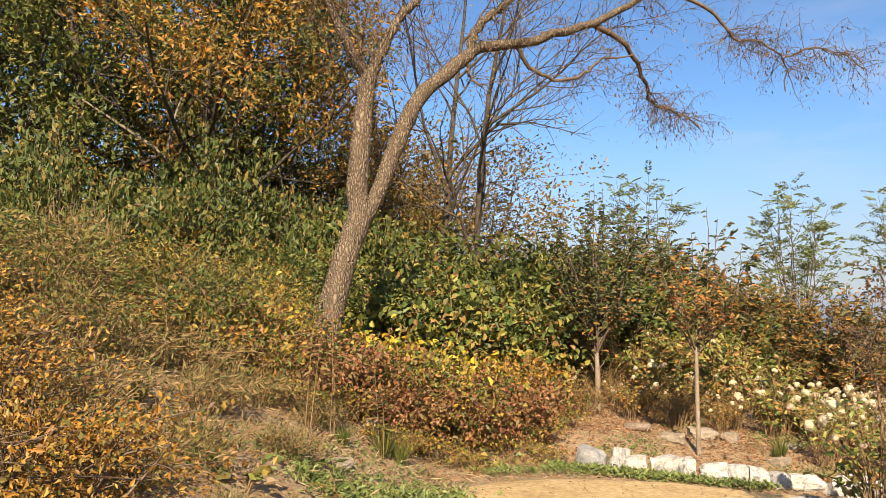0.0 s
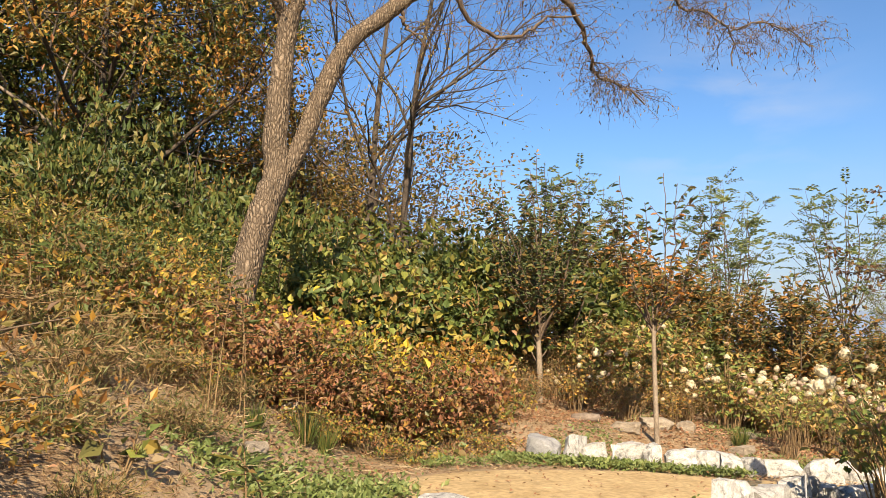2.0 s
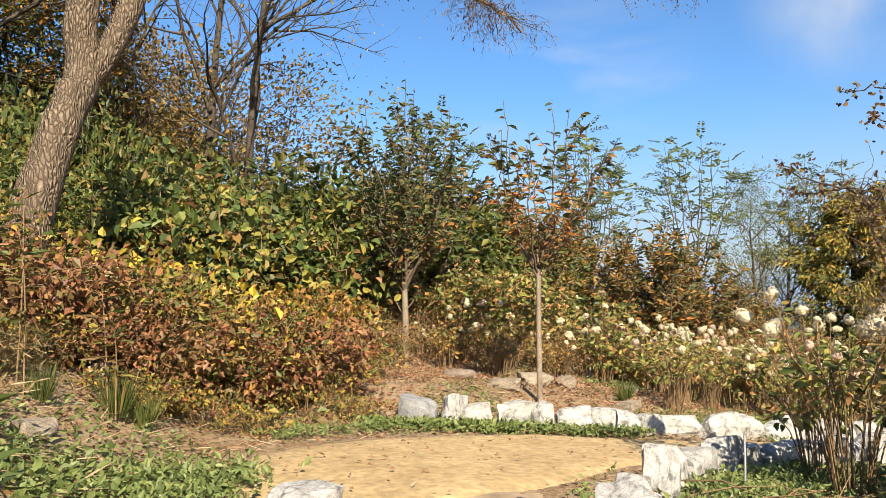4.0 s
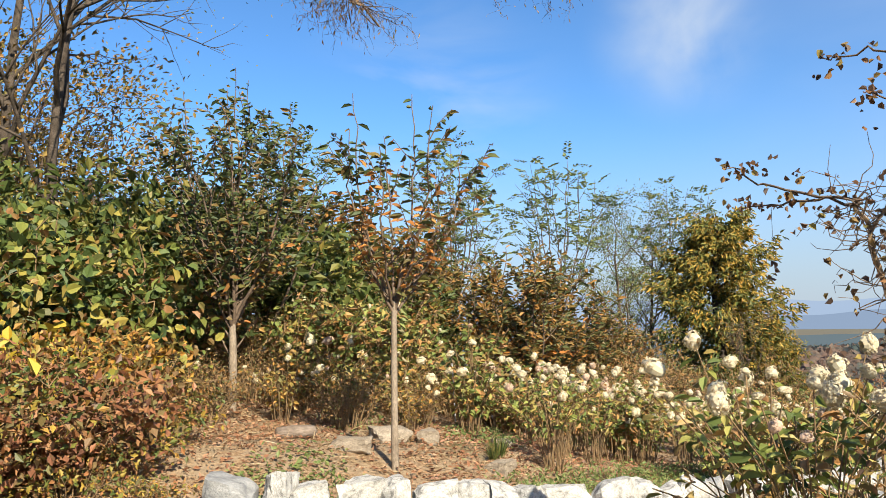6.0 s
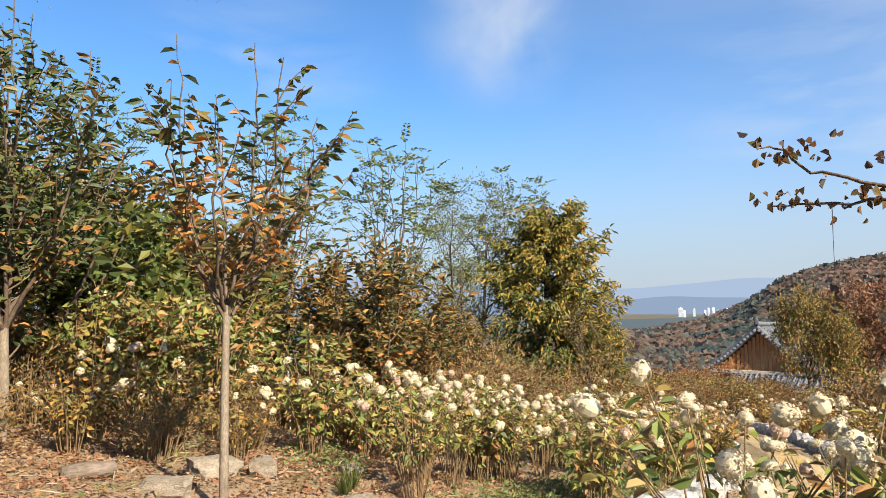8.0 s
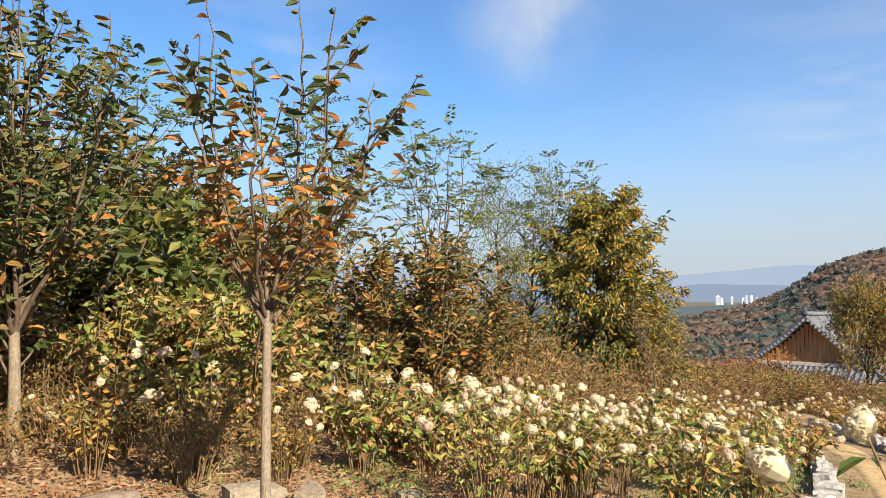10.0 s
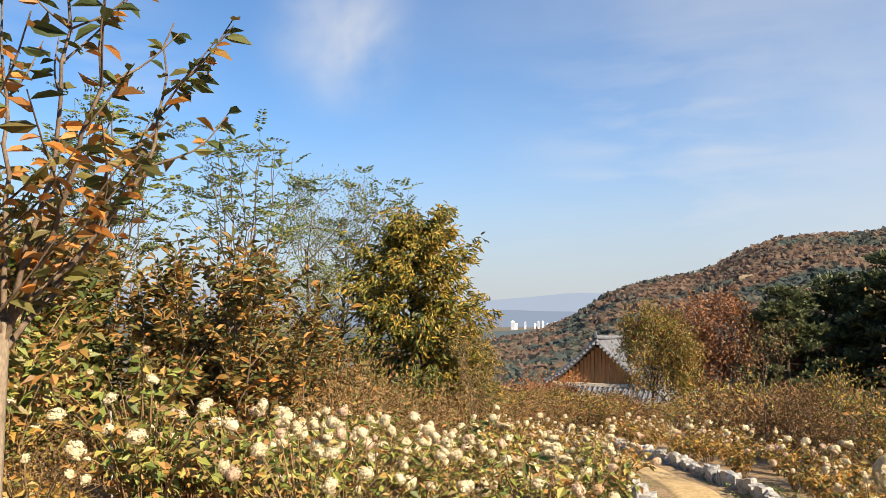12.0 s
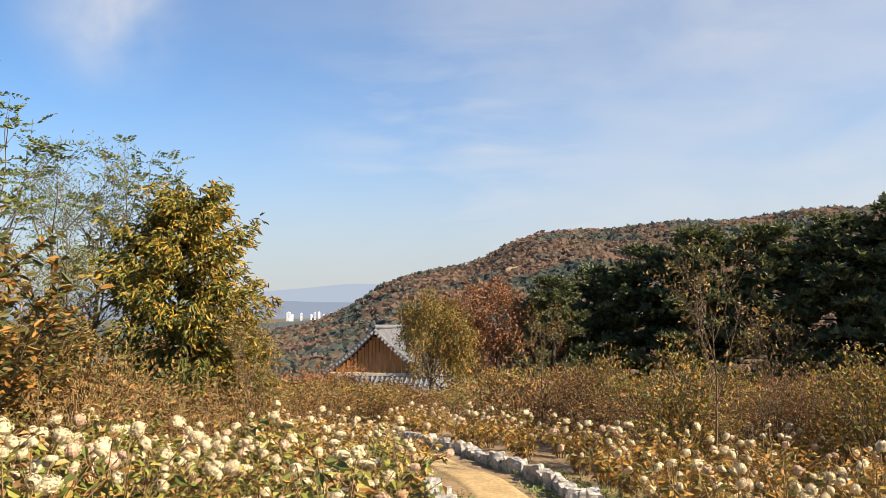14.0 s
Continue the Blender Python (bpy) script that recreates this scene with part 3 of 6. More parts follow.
ribbon("path_dirt", [(-1.0, -4), (-1.0, 0), (-1.1, 3), (-0.9, 5.5), (-0.1, 7.4), (0.2, 8.7)], [(0.9, -4), (0.9, 0), (0.9, 3), (1.2, 5.5), (1.55, 7.3), (2.0, 8.4)],
       80, 13, 0.015, M["dirt"], "packed bare dirt footpath running down the bank", "path")
SAND_L = [(0.15, 8.35), (-0.05, 9.5), (0.35, 10.35), (1.4, 10.8), (2.6, 10.85), (4.0, 10.5), (5.3, 10.4), (8, 10.75), (11, 11.4), (13.3, 12.3), (16.2, 13.75), (19.2, 15.7), (22.8, 18.3), (27, 21)]
SAND_R = [(0.9, 8.3), (1.3, 8.25), (1.75, 8.35), (2.3, 8.6), (2.9, 9.0), (3.8, 9.4), (5.3, 9.7), (8, 10.2), (11, 10.8), (13.6, 11.45), (16.7, 13.0), (19.8, 15.1), (23.5, 17.9), (28, 20.5)]
ribbon("path_sand", SAND_L, SAND_R, 220, 15, 0.035, M["sand"], "yellow sand footpath marked with raking and fallen leaves", "path", 0.03)

# far mountains: blue haze painted on as emission, unlit by the sun
haze, hn, hl, hp = nodes_of("mountain_haze_glow")
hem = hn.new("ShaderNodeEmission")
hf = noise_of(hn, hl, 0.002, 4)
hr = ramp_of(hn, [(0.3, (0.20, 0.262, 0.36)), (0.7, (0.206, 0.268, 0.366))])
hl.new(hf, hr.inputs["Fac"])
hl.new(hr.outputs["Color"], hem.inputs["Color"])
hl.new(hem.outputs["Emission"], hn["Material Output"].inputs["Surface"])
# nearer ridge: a deeper haze blue, also glowing by itself
haze2, hn, hl, hp = nodes_of("ridge_haze_glow")
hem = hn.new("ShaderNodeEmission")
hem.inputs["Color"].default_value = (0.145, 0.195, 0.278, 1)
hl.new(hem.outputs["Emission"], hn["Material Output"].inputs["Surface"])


def far_ridge(name, dist, az0, az1, up, wobble, seed, mat):
    n = 120
    rng = np.random.default_rng(seed)
    az = np.radians(np.linspace(az0, az1, n))
    phase = rng.uniform(0, 6.28, 5)
    crest = up + wobble * sum(np.sin(az * k * 7 + ph) / k for k, ph in zip((1, 2, 3.3, 5.1, 8.7), phase))
    rows = []
    for f, push in ((0, -300), (0.6, -80), (1, 0), (0, 260)):
        z = -60 + (dist * np.tan(np.radians(crest)) + 60) * f
        rows.append(np.stack([3 + (dist + push) * np.cos(az), 9.5 + (dist + push) * np.sin(az), z], -1))
    v = np.concatenate(rows)
    i, j = np.meshgrid(np.arange(3), np.arange(n - 1), indexing="ij")
    q = np.stack([i * n + j, i * n + j + 1, (i + 1) * n + j + 1, (i + 1) * n + j], -1).reshape(-1, 4)
    return structure(name, np_mesh(name, v, q, mat, True), "distant mountain ridge glowing in painted blue haze", "mountain")


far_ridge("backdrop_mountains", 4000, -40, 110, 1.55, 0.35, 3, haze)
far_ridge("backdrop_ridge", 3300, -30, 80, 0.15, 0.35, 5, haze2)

# low hill: a dull blue-grey glow that stands for haze
haze3, hn, hl, hp = nodes_of("low_hill_haze_glow")
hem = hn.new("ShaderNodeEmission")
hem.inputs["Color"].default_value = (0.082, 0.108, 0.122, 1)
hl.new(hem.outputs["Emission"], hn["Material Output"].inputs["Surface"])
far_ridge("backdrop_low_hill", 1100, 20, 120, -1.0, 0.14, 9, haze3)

# distant apartment towers
tower_mat = rough_material("pale_concrete", (0.72, 0.74, 0.78), (0.85, 0.86, 0.88), 0.05, 0.8, 0.1, 0.1)
glass_mat, n_, l_, p_ = nodes_of("dark_window_band")
p_.inputs["Base Color"].default_value = (0.25, 0.30, 0.38, 1)
p_.inputs["Roughness"].default_value = 0.3


def box(bm, x0, y0, z0, x1, y1, z1, bevel=0.0):
    r = bmesh.ops.create_cube(bm, size=1.0)
    bmesh.ops.transform(bm, matrix=Matrix.Translation(((x0 + x1) / 2, (y0 + y1) / 2, (z0 + z1) / 2)) @ Matrix.Diagonal((x1 - x0, y1 - y0, z1 - z0, 1)), verts=r["verts"])
    if bevel:
        bmesh.ops.bevel(bm, geom=list({e for v in r["verts"] for e in v.link_edges}), offset=bevel, segments=2, affect="EDGES")


def bm_mesh(name, bm, mat, smooth_faces=False):
    me = bpy.data.meshes.new(name)
    bm.to_mesh(me)
    bm.free()
    me.materials.append(mat)
    for p in me.polygons:
        p.use_smooth = smooth_faces
    return me


def apartment_tower():
    ob = thing("apartment_tower", "white high-rise apartment tower far off in haze", "building", "distant apartment towers")
    bm = bmesh.new()
    box(bm, -13, -8, -30, 13, 8, 46)
    part("wall", bm_mesh("tower_wall", bm, tower_mat), ob)
    bm = bmesh.new()
    box(bm, -4, -3, 46, 4, 3, 51)
    part("roof", bm_mesh("tower_roof", bm, tower_mat), ob)
    for k in range(5):
        bm = bmesh.new()
        box(bm, -10 + 4.4 * k, -8.3, -20, -8 + 4.4 * k, -8.05, 44)
        part("window", bm_mesh("tower_window", bm, glass_mat), ob)
    return ob


first_tower = apartment_tower()
TOWERS = [(29.35, 0), (29.1, 3), (28.45, 6), (27.75, 8), (27.5, 15), (27.2, 12), (26.85, 9), (26.3, 13)]
for k, (az, rise) in enumerate(TOWERS):
    a = radians(az)
    m = pose(3 + 2500 * math.cos(a), 9.5 + 2500 * math.sin(a), -40 + rise * 0.55 + 3 * (k % 3), 0, 0, az - 90 + 20 * (k % 2)) @ Matrix.Diagonal((0.5, 0.5, 0.55, 1))
    if k == 0:
        first_tower.matrix_basis = m
    else:
        copy_thing(first_tower, m)

# woods on the far hill: one body of crowns


def woods(name, count, seed, r0, r1, az0, az1, size0, size1, mat, label):
    """Rounded uneven crowns thickly set on the hillside, as one body."""
    rng = np.random.default_rng(seed)
    ico = bmesh.new()
    bmesh.ops.create_icosphere(ico, subdivisions=1, radius=1.0)
    ball = np.array([v.co[:] for v in ico.verts])
    tri = np.array([[v.index for v in f.verts] for f in ico.faces])
    ico.free()
    r = np.sqrt(rng.uniform(r0 ** 2, r1 ** 2, count))
    az = np.radians(rng.uniform(az0, az1, count))
    x, y = 3 + r * np.cos(az), 9.5 + r * np.sin(az)
    s = rng.uniform(size0, size1, count) * (0.35 + 0.65 * np.clip(r / 450, 0, 1))
    c = np.stack([x, y, height(x, y) + s * 0.3 + rng.normal(size=count) * 0.3], -1)
    bump = 1 + rng.normal(size=(count, len(ball))) * 0.24
    v = c[:, None] + ball[None] * (s[:, None] * bump)[..., None] * np.array([1, 1, 0.5])
    f = tri[None] + (np.arange(count) * len(ball))[:, None, None]
    # sprays of foliage over each crown
    own = np.repeat(np.arange(count), 6)
    d = unit(rng.normal(size=(len(own), 3)))
    d[:, 2] = np.abs(d[:, 2])
    at = c[own] + d * s[own][:, None] * np.array([1.0, 1.0, 0.62]) * rng.uniform(0.85, 1.2, (len(own), 1))
    face = unit(d + rng.normal(size=d.shape) * 0.6)
    a = unit(np.cross(face, rng.normal(size=d.shape)))
    b = np.cross(face, a)
    h = (s[own] * rng.uniform(0.25, 0.5, len(own)))[:, None]
    spray = np.stack([at + a * h, at + b * h * 0.7, at - a * h, at - b * h * 0.7], 1).reshape(-1, 3)
    first = np.arange(len(own))[:, None] * 4 + count * len(ball)
    cards = np.vstack([first + np.array([[0, 1, 2]]), first + np.array([[0, 2, 3]])])
    v, f = np.vstack([v.reshape(-1, 3), spray]), np.vstack([f.reshape(-1, 3), cards])
    return tagged(new(name, np_mesh(name, v, f, mat, True)), label, "woods", kind="stuff")


woods("far_woods", 15000, 11, 105, 530, -14, 40, 2.4, 4.8, M["leaf_woods_hazed"], "autumn woods of russet and green crowns on a hill")

cut = bmesh.new()
bmesh.ops.create_grid(cut, x_segments=10, y_segments=5, size=1.0)
for v in cut.verts:
    v.co = Vector((v.co.x * 4.6, v.co.y * 1.7 * (1 - 0.4 * v.co.x * v.co.x) + 0.5 * noise.noise(v.co * 3), 0.5 - 0.4 * (v.co.x ** 2 + v.co.y ** 2) + 0.3 * noise.noise(v.co * 4)))
earth = tagged(new("earth_cutting", bm_mesh("earth_cutting", cut, M["dirt"], True)), "pale bare earth cutting among the woods on the hill", "earth bank", kind="structure")
earth.matrix_basis = pose(366, 93, ground_z(366, 93) + 2.6, 50, 0, -76)

# ---- edging stones ----


def stone_mesh(seed):
    rng = np.random.default_rng(seed)
    bm = bmesh.new()
    bmesh.ops.create_cube(bm, size=1.0)
    bmesh.ops.subdivide_edges(bm, edges=bm.edges[:], cuts=3, use_grid_fill=True)
    off = Vector(rng.uniform(0, 50, 3))
    cuts = [(Vector(rng.normal(size=3)).normalized(), rng.uniform(0.42, 0.58)) for _ in range(7)]
    for v in bm.verts:
        p = v.co.copy()
        for way, d in cuts:
            k = p.dot(way) - d
            if k > 0:
                p -= way * k
        p += Vector(noise.noise_vector(p * 2.2 + off)) * 0.07 + Vector(noise.noise_vector(p * 6 + off)) * 0.03
        v.co = p
    bmesh.ops.triangulate(bm, faces=bm.faces[:])
    return bm_mesh("edging_stone", bm, M["stone"])


STONES = [stone_mesh(s) for s in range(14)]


def stone_row(line, seed, size, group, skip=0.0, until=99):
    rng = np.random.default_rng(seed)
    p = spline(line, 400)
    d = np.concatenate([[0], np.cumsum(np.linalg.norm(np.diff(p, axis=0), axis=1))])
    s, total = 0.0, d[-1]
    while s < total:
        w = size * rng.uniform(0.7, 1.55)
        x, y = np.interp(s + w / 2, d, p[:, 0]), np.interp(s + w / 2, d, p[:, 1])
        x2, y2 = np.interp(s + w / 2 + 0.1, d, p[:, 0]), np.interp(s + w / 2 + 0.1, d, p[:, 1])
        if x > until:
            break
        ob = new("edging_stone", STONES[rng.integers(len(STONES))])
        h = size * rng.uniform(0.75, 1.3)
        turn = math.degrees(math.atan2(y2 - y, x2 - x)) + rng.normal() * 9
        ob.matrix_basis = pose(x + rng.normal() * 0.03, y + rng.normal() * 0.03, ground_z(x, y) + h * 0.30, rng.normal() * 5, rng.normal() * 6, turn + 180 * rng.integers(2)) @ Matrix.Diagonal((w * 1.04, size * rng.uniform(0.75, 1.05), h, 1))
        tagged(ob, "rough white limestone block edging the sand path", "stone", group)
        s += w * (1.0 + skip * rng.random())


stone_row([(1.95, 11.75), (2.5, 11.38), (3.2, 11.12), (4.2, 10.9), (5.3, 10.8), (8, 11.15), (11, 11.85), (13.2, 12.85), (16, 14.35), (19, 16.25), (22.5, 18.85)], 21, 0.28, "stones along the path", 0.16)
stone_row([(1.55, 7.1), (1.85, 7.55), (2.35, 7.95), (3.0, 8.5), (3.7, 8.95), (5.3, 9.3), (8, 9.8), (11, 10.3), (13.8, 10.95), (17, 12.55), (20.2, 14.65), (24, 17.55)], 22, 0.29, "stones along the path")
stone_row([(0.26, 8.35), (0.08, 7.7), (-0.2, 7.0), (-0.55, 6.3), (-0.95, 5.5)], 23, 0.36, "stones along the path")

# ---- the leaning tree ----


def leaning_tree():
    rng = np.random.default_rng(41)
    ob = thing("leaning_tree", "old leaning tree with furrowed grey-brown bark, forked and nearly bare", "tree", at=(-1.9, 12.05, 1.2))
    shift = np.array([1.9, -12.05, -1.2])
    limbs = {
        "trunk": ([(-1.71, 12.0, 1.57), (-1.64, 12.0, 1.86), (-1.52, 12.1, 2.42), (-1.35, 12.2, 3.05), (-1.2, 12.35, 3.54), (-1.23, 12.4, 4.14), (-1.18, 12.45, 4.85), (-1.12, 12.5, 5.53), (-1.06, 12.5, 5.84)], 0.235, 0.12),
        "limb_a": ([(-1.08, 12.5, 5.77), (-1.32, 12.4, 6.07), (-1.51, 12.3, 6.43), (-1.69, 12.1, 6.83), (-1.82, 12.0, 7.31)], 0.085, 0.05),
        "limb_b": ([(-1.06, 12.5, 5.81), (-0.78, 12.55, 6.45), (-0.57, 12.6, 6.84), (-0.28, 12.7, 7.21), (0.13, 12.8, 8.02)], 0.1, 0.045),
        "limb_c": ([(-1.22, 12.35, 3.49), (-1.03, 12.4, 3.71), (-0.78, 12.5, 4.34), (-0.52, 12.6, 5.08), (-0.21, 12.75, 5.65), (0.23, 12.9, 6.07), (0.53, 13.0, 6.36)], 0.135, 0.115),
        "limb_d": ([(0.51, 13.0, 6.35), (0.82, 13.1, 6.53), (1.49, 13.3, 6.68), (2.21, 13.55, 6.99), (2.87, 13.8, 7.29), (3.57, 14.1, 7.72), (4.06, 14.3, 8.06), (4.56, 14.5, 8.49), (5.35, 14.8, 9.15)], 0.1, 0.03),
        "limb_e": ([(0.52, 13.0, 6.35), (0.62, 13.0, 6.74), (0.91, 13.05, 7.08), (1.23, 13.1, 7.32), (1.77, 13.2, 7.97)], 0.08, 0.04),
        "limb_f": ([(2.77, 13.8, 7.21), (3.51, 14.3, 6.99), (3.93, 14.8, 6.7), (4.3, 15.4, 6.3), (4.75, 15.5, 6.17), (5.35, 15.6, 5.84)], 0.055, 0.016),
        "limb_g": ([(1.31, 13.25, 6.61), (1.6, 13.4, 6.3), (2.07, 13.6, 6.13), (2.65, 13.7, 6.32), (2.87, 13.75, 6.56), (3.46, 13.8, 6.67)], 0.042, 0.014),
        "limb_h": ([(4.16, 14.3, 8.12), (5.08, 14.5, 7.86), (5.44, 14.6, 7.57), (5.69, 14.7, 7.34), (6.23, 14.8, 7.32), (6.72, 14.9, 7.05), (6.79, 15.0, 6.47)], 0.04, 0.012),
        "limb_i": ([(6.72, 14.9, 7.05), (7.36, 14.95, 7.3), (8.05, 15.0, 7.17), (8.43, 15.0, 6.82)], 0.02, 0.008),
        "limb_j": ([(0.48, 13.0, 6.22), (0.55, 12.95, 5.92), (0.8, 12.9, 5.78)], 0.03, 0.012),
    }
    twigs, buds = [], []
    for key, (pts, r0, r1) in limbs.items():
        n = 30 if key == "trunk" else 22
        p = spline(pts, n) + shift
        if r0 > 0.1:
            p = p + rng.normal(size=p.shape) * 0.008
            me = tube_mesh(key, [(p, np.linspace(r0, r1, n) * (1 + 0.05 * rng.normal(size=n)))], M["bark"], 14)
        else:
            p[1:] += rng.normal(size=(n - 1, 3)) * 0.018
            me = tube_mesh(key, [(p, np.linspace(r0, r1, n))], M["bark"] if r0 > 0.06 else M["twig"], 8)
        part("trunk" if key == "trunk" else "limb", me, ob)
        if key in ("trunk", "limb_c"):
            continue
        count = {"limb_f": 72, "limb_h": 66, "limb_g": 26, "limb_i": 40, "limb_d": 60, "limb_e": 34, "limb_b": 34, "limb_a": 24}.get(key, 10)
        for _ in range(count):
            f = rng.uniform(0.35 if key in ("limb_f", "limb_h", "limb_d") else 0.15, 1) * (n - 2)
            a = p[int(f)]
            way = unit(rng.normal(size=3) * np.array([1, 1, 0.7]) + np.array([0.35, 0.1, -0.05]))
            run = [a]
            for _ in range(7):
                way = unit(way + rng.normal(size=3) * 0.28 + np.array([0.05, 0, -0.07]))
                run.append(run[-1] + way * rng.uniform(0.06, 0.17))
            run = np.array(run)
            twigs.append((run, np.linspace(0.008, 0.002, 8)))
            for q in range(2, 8):
                for _ in range(2):
                    w2 = unit(rng.normal(size=3) + np.array([0.2, 0, -0.5]))
                    e = run[q] + w2 * rng.uniform(0.08, 0.25)
                    twigs.append((np.array([run[q], (run[q] + e) / 2 + rng.normal(size=3) * 0.02, e]), np.array([0.003, 0.0022, 0.0014])))
                    if rng.random() < 0.55:
                        buds.append(e)
    part("twig_mass", tube_mesh("twig_mass", twigs, M["twig"], 3), ob, "fine drooping bare twigs", "stuff")
    buds = np.array(buds)
    way = rng.normal(size=buds.shape) * 0.35 + np.array([0, 0, -1])
    part("foliage", leaf_mesh("foliage", buds, way, rng.uniform(0.04, 0.10, len(buds)), M["leaf_vine"], 0.3, rng=rng), ob, "few withered hanging leaves", "stuff")
    return ob


leaning_tree()

# ---- woods on the bank ----
SPREADING = dict(kids=(0, 5, 6, 9), spread=0.6, shrink=0.55, wander=0.1)
SPREADING["from"] = 0.12
green_tree = tree("woodland_tree", "dense dark green woodland tree on the bank", "tree", 51, 9.5, 0.16, M["dark_trunk"], M["leaf_darkgreen"], 0.165, 12, SPREADING, spray=0.20)
put(green_tree, -10.6, 19.5)
again(green_tree, -7.8, 18.0, 80, 0.95)
again(green_tree, -8.6, 23.5, 160, 1.15)
again(green_tree, -4.2, 24.0, 250, 0.85)
again(green_tree, -12.5, 16.5, 30, 0.9)
again(green_tree, -6.0, 21.0, 300, 0.95)
again(green_tree, -14.5, 22.5, 200, 1.2)
orange_tree = tree("autumn_tree", "woodland tree in orange and amber autumn leaf", "tree", 52, 8.5, 0.13, M["dark_trunk"], M["leaf_orange"], 0.13, 14, SPREADING, spray=0.18)
put(orange_tree, -4.7, 18.3)
again(orange_tree, -4.9, 23.2, 200, 0.85)
oz = ground_z(-4.7, 18.3)
for pts, r0 in (([(-4.75, 18.3, 4.2), (-5.2, 18.1, 4.8), (-5.7, 17.9, 5.55), (-6.6, 17.8, 6.2), (-7.6, 17.6, 6.85)], 0.07), ([(-5.7, 17.9, 5.55), (-5.6, 17.8, 6.2), (-5.4, 17.8, 6.9)], 0.03), ([(-4.7, 18.25, 4.4), (-4.5, 18.1, 5.6), (-4.1, 18.0, 6.9), (-3.9, 18.0, 8.0)], 0.08)):
    line = spline(pts, 16) - np.array([-4.7, 18.3, oz])
    part("limb", tube_mesh("limb", [(line, np.linspace(r0, 0.02, 16))], M["dark_trunk"] if r0 > 0.075 else M["pale_bark"], 7), orange_tree)
BARE = dict(kids=(0, 6, 6, 9), spread=0.45, shrink=0.5, wander=0.13, lift=0.07, taper=0.25, thin=0.006)
BARE["from"] = 0.25
bare_tree = tree("bare_tree", "slender grey tree with bare twigs and thin yellow-green leaves", "tree", 53, 8.0, 0.085, M["dark_trunk"], M["leaf_mustard"], 0.055, 1.3, BARE)
put(bare_tree, 1.5, 20.8, 0, 1.35)
again(bare_tree, 0.2, 21.6, 70, 1.4)
again(bare_tree, -0.9, 22.4, 220, 1.25)
mound = bush("thicket", "brown bare-twigged thicket with russet and green leaves", "bush", 54, 5.0, 4.2, M["leaf_russet"], 0.075, 20000, M["twig"], 60, clumps=420, tight=0.22)
put(mound, -0.5, 24.8, 0, 1.8)
again(mound, -3.4, 25.4, 80, 1.7)
again(mound, 2.6, 25.5, 160, 1.05)

# ---- brush on the bank ----
shrub = bush("shrub", "green leafy shrub on the bank", "bush", 61, 2.6, 2.1, M["leaf_green"], 0.13, 3000, M["twig"], 20, clumps=80, tight=0.14)
put(shrub, -5.6, 15.6)
for x, y, turn, size in [(-3.6, 16.2, 60, 1.0), (-7.4, 14.9, 130, 1.1), (-2.2, 17.0, 200, 1.0), (-9.2, 14.6, 270, 1.1), (-4.6, 17.2, 310, 1.2), (-1.0, 17.6, 20, 1.0), (-6.6, 16.8, 90, 1.2), (0.2, 18.6, 150, 1.1), (-8.6, 12.8, 240, 1.0), (-6.2, 19.6, 30, 1.5), (-8.8, 19.4, 110, 1.5), (-3.4, 19.8, 190, 1.4), (-11.2, 17.2, 280, 1.4)]:
    again(shrub, x, y, turn, size)
for x, y, turn, size, tall in [(-4.3, 14.6, 35, 0.8, 1.35), (-6.4, 14.4, 155, 0.9, 1.5), (-2.9, 16.4, 215, 0.9, 1.6), (-8.0, 16.2, 75, 1.1, 1.9), (-5.4, 18.0, 305, 1.1, 2.0), (-1.6, 18.6, 110, 1.0, 1.8)]:
    again(shrub, x, y, turn, size, 0, tall, label="tall green leafy shrub under the woods")
turning = bush("shrub", "shrub turning yellow and brown on the bank", "bush", 161, 2.2, 2.0, M["leaf_gold"], 0.11, 2400, M["twig"], 20, clumps=70, tight=0.14)
put(turning, -4.9, 15.2)
for x, y, turn, size in [(-3.2, 14.7, 70, 0.7), (-7.2, 15.8, 160, 1.0), (-2.4, 16.2, 250, 0.9), (-5.6, 16.6, 20, 1.1), (-8.4, 13.9, 110, 0.9)]:
    again(turning, x, y, turn, size)
dark_shrub = bush("shrub", "dark green broad-leaved shrub", "bush", 62, 2.4, 2.6, M["leaf_darkgreen"], 0.13, 3400, M["twig"], 20, clumps=90, tight=0.15)
put(dark_shrub, 0.6, 17.0)
for x, y, turn, size in [(-0.9, 15.2, 60, 0.85), (2.2, 18.0, 130, 1.4), (3.6, 17.7, 200, 1.45), (4.9, 18.6, 270, 1.3), (3.0, 19.2, 20, 1.6), (6.2, 19.2, 100, 1.2), (5.7, 17.5, 310, 0.8), (7.6, 18.8, 50, 0.9), (-2.6, 15.0, 320, 0.8), (-0.6, 20.4, 40, 1.5), (1.2, 20.6, 150, 1.45), (-2.2, 20.8, 260, 1.5)]:
    again(dark_shrub, x, y, turn, size)
weed = bush("weed_clump", "tall yellow-green weeds going to seed", "weeds", 63, 1.9, 1.15, M["leaf_weed"], 0.10, 2600, M["stem"], 34, ratio=0.28, clumps=170, tight=0.12, low=0.05)
put(weed, -3.9, 12.4)
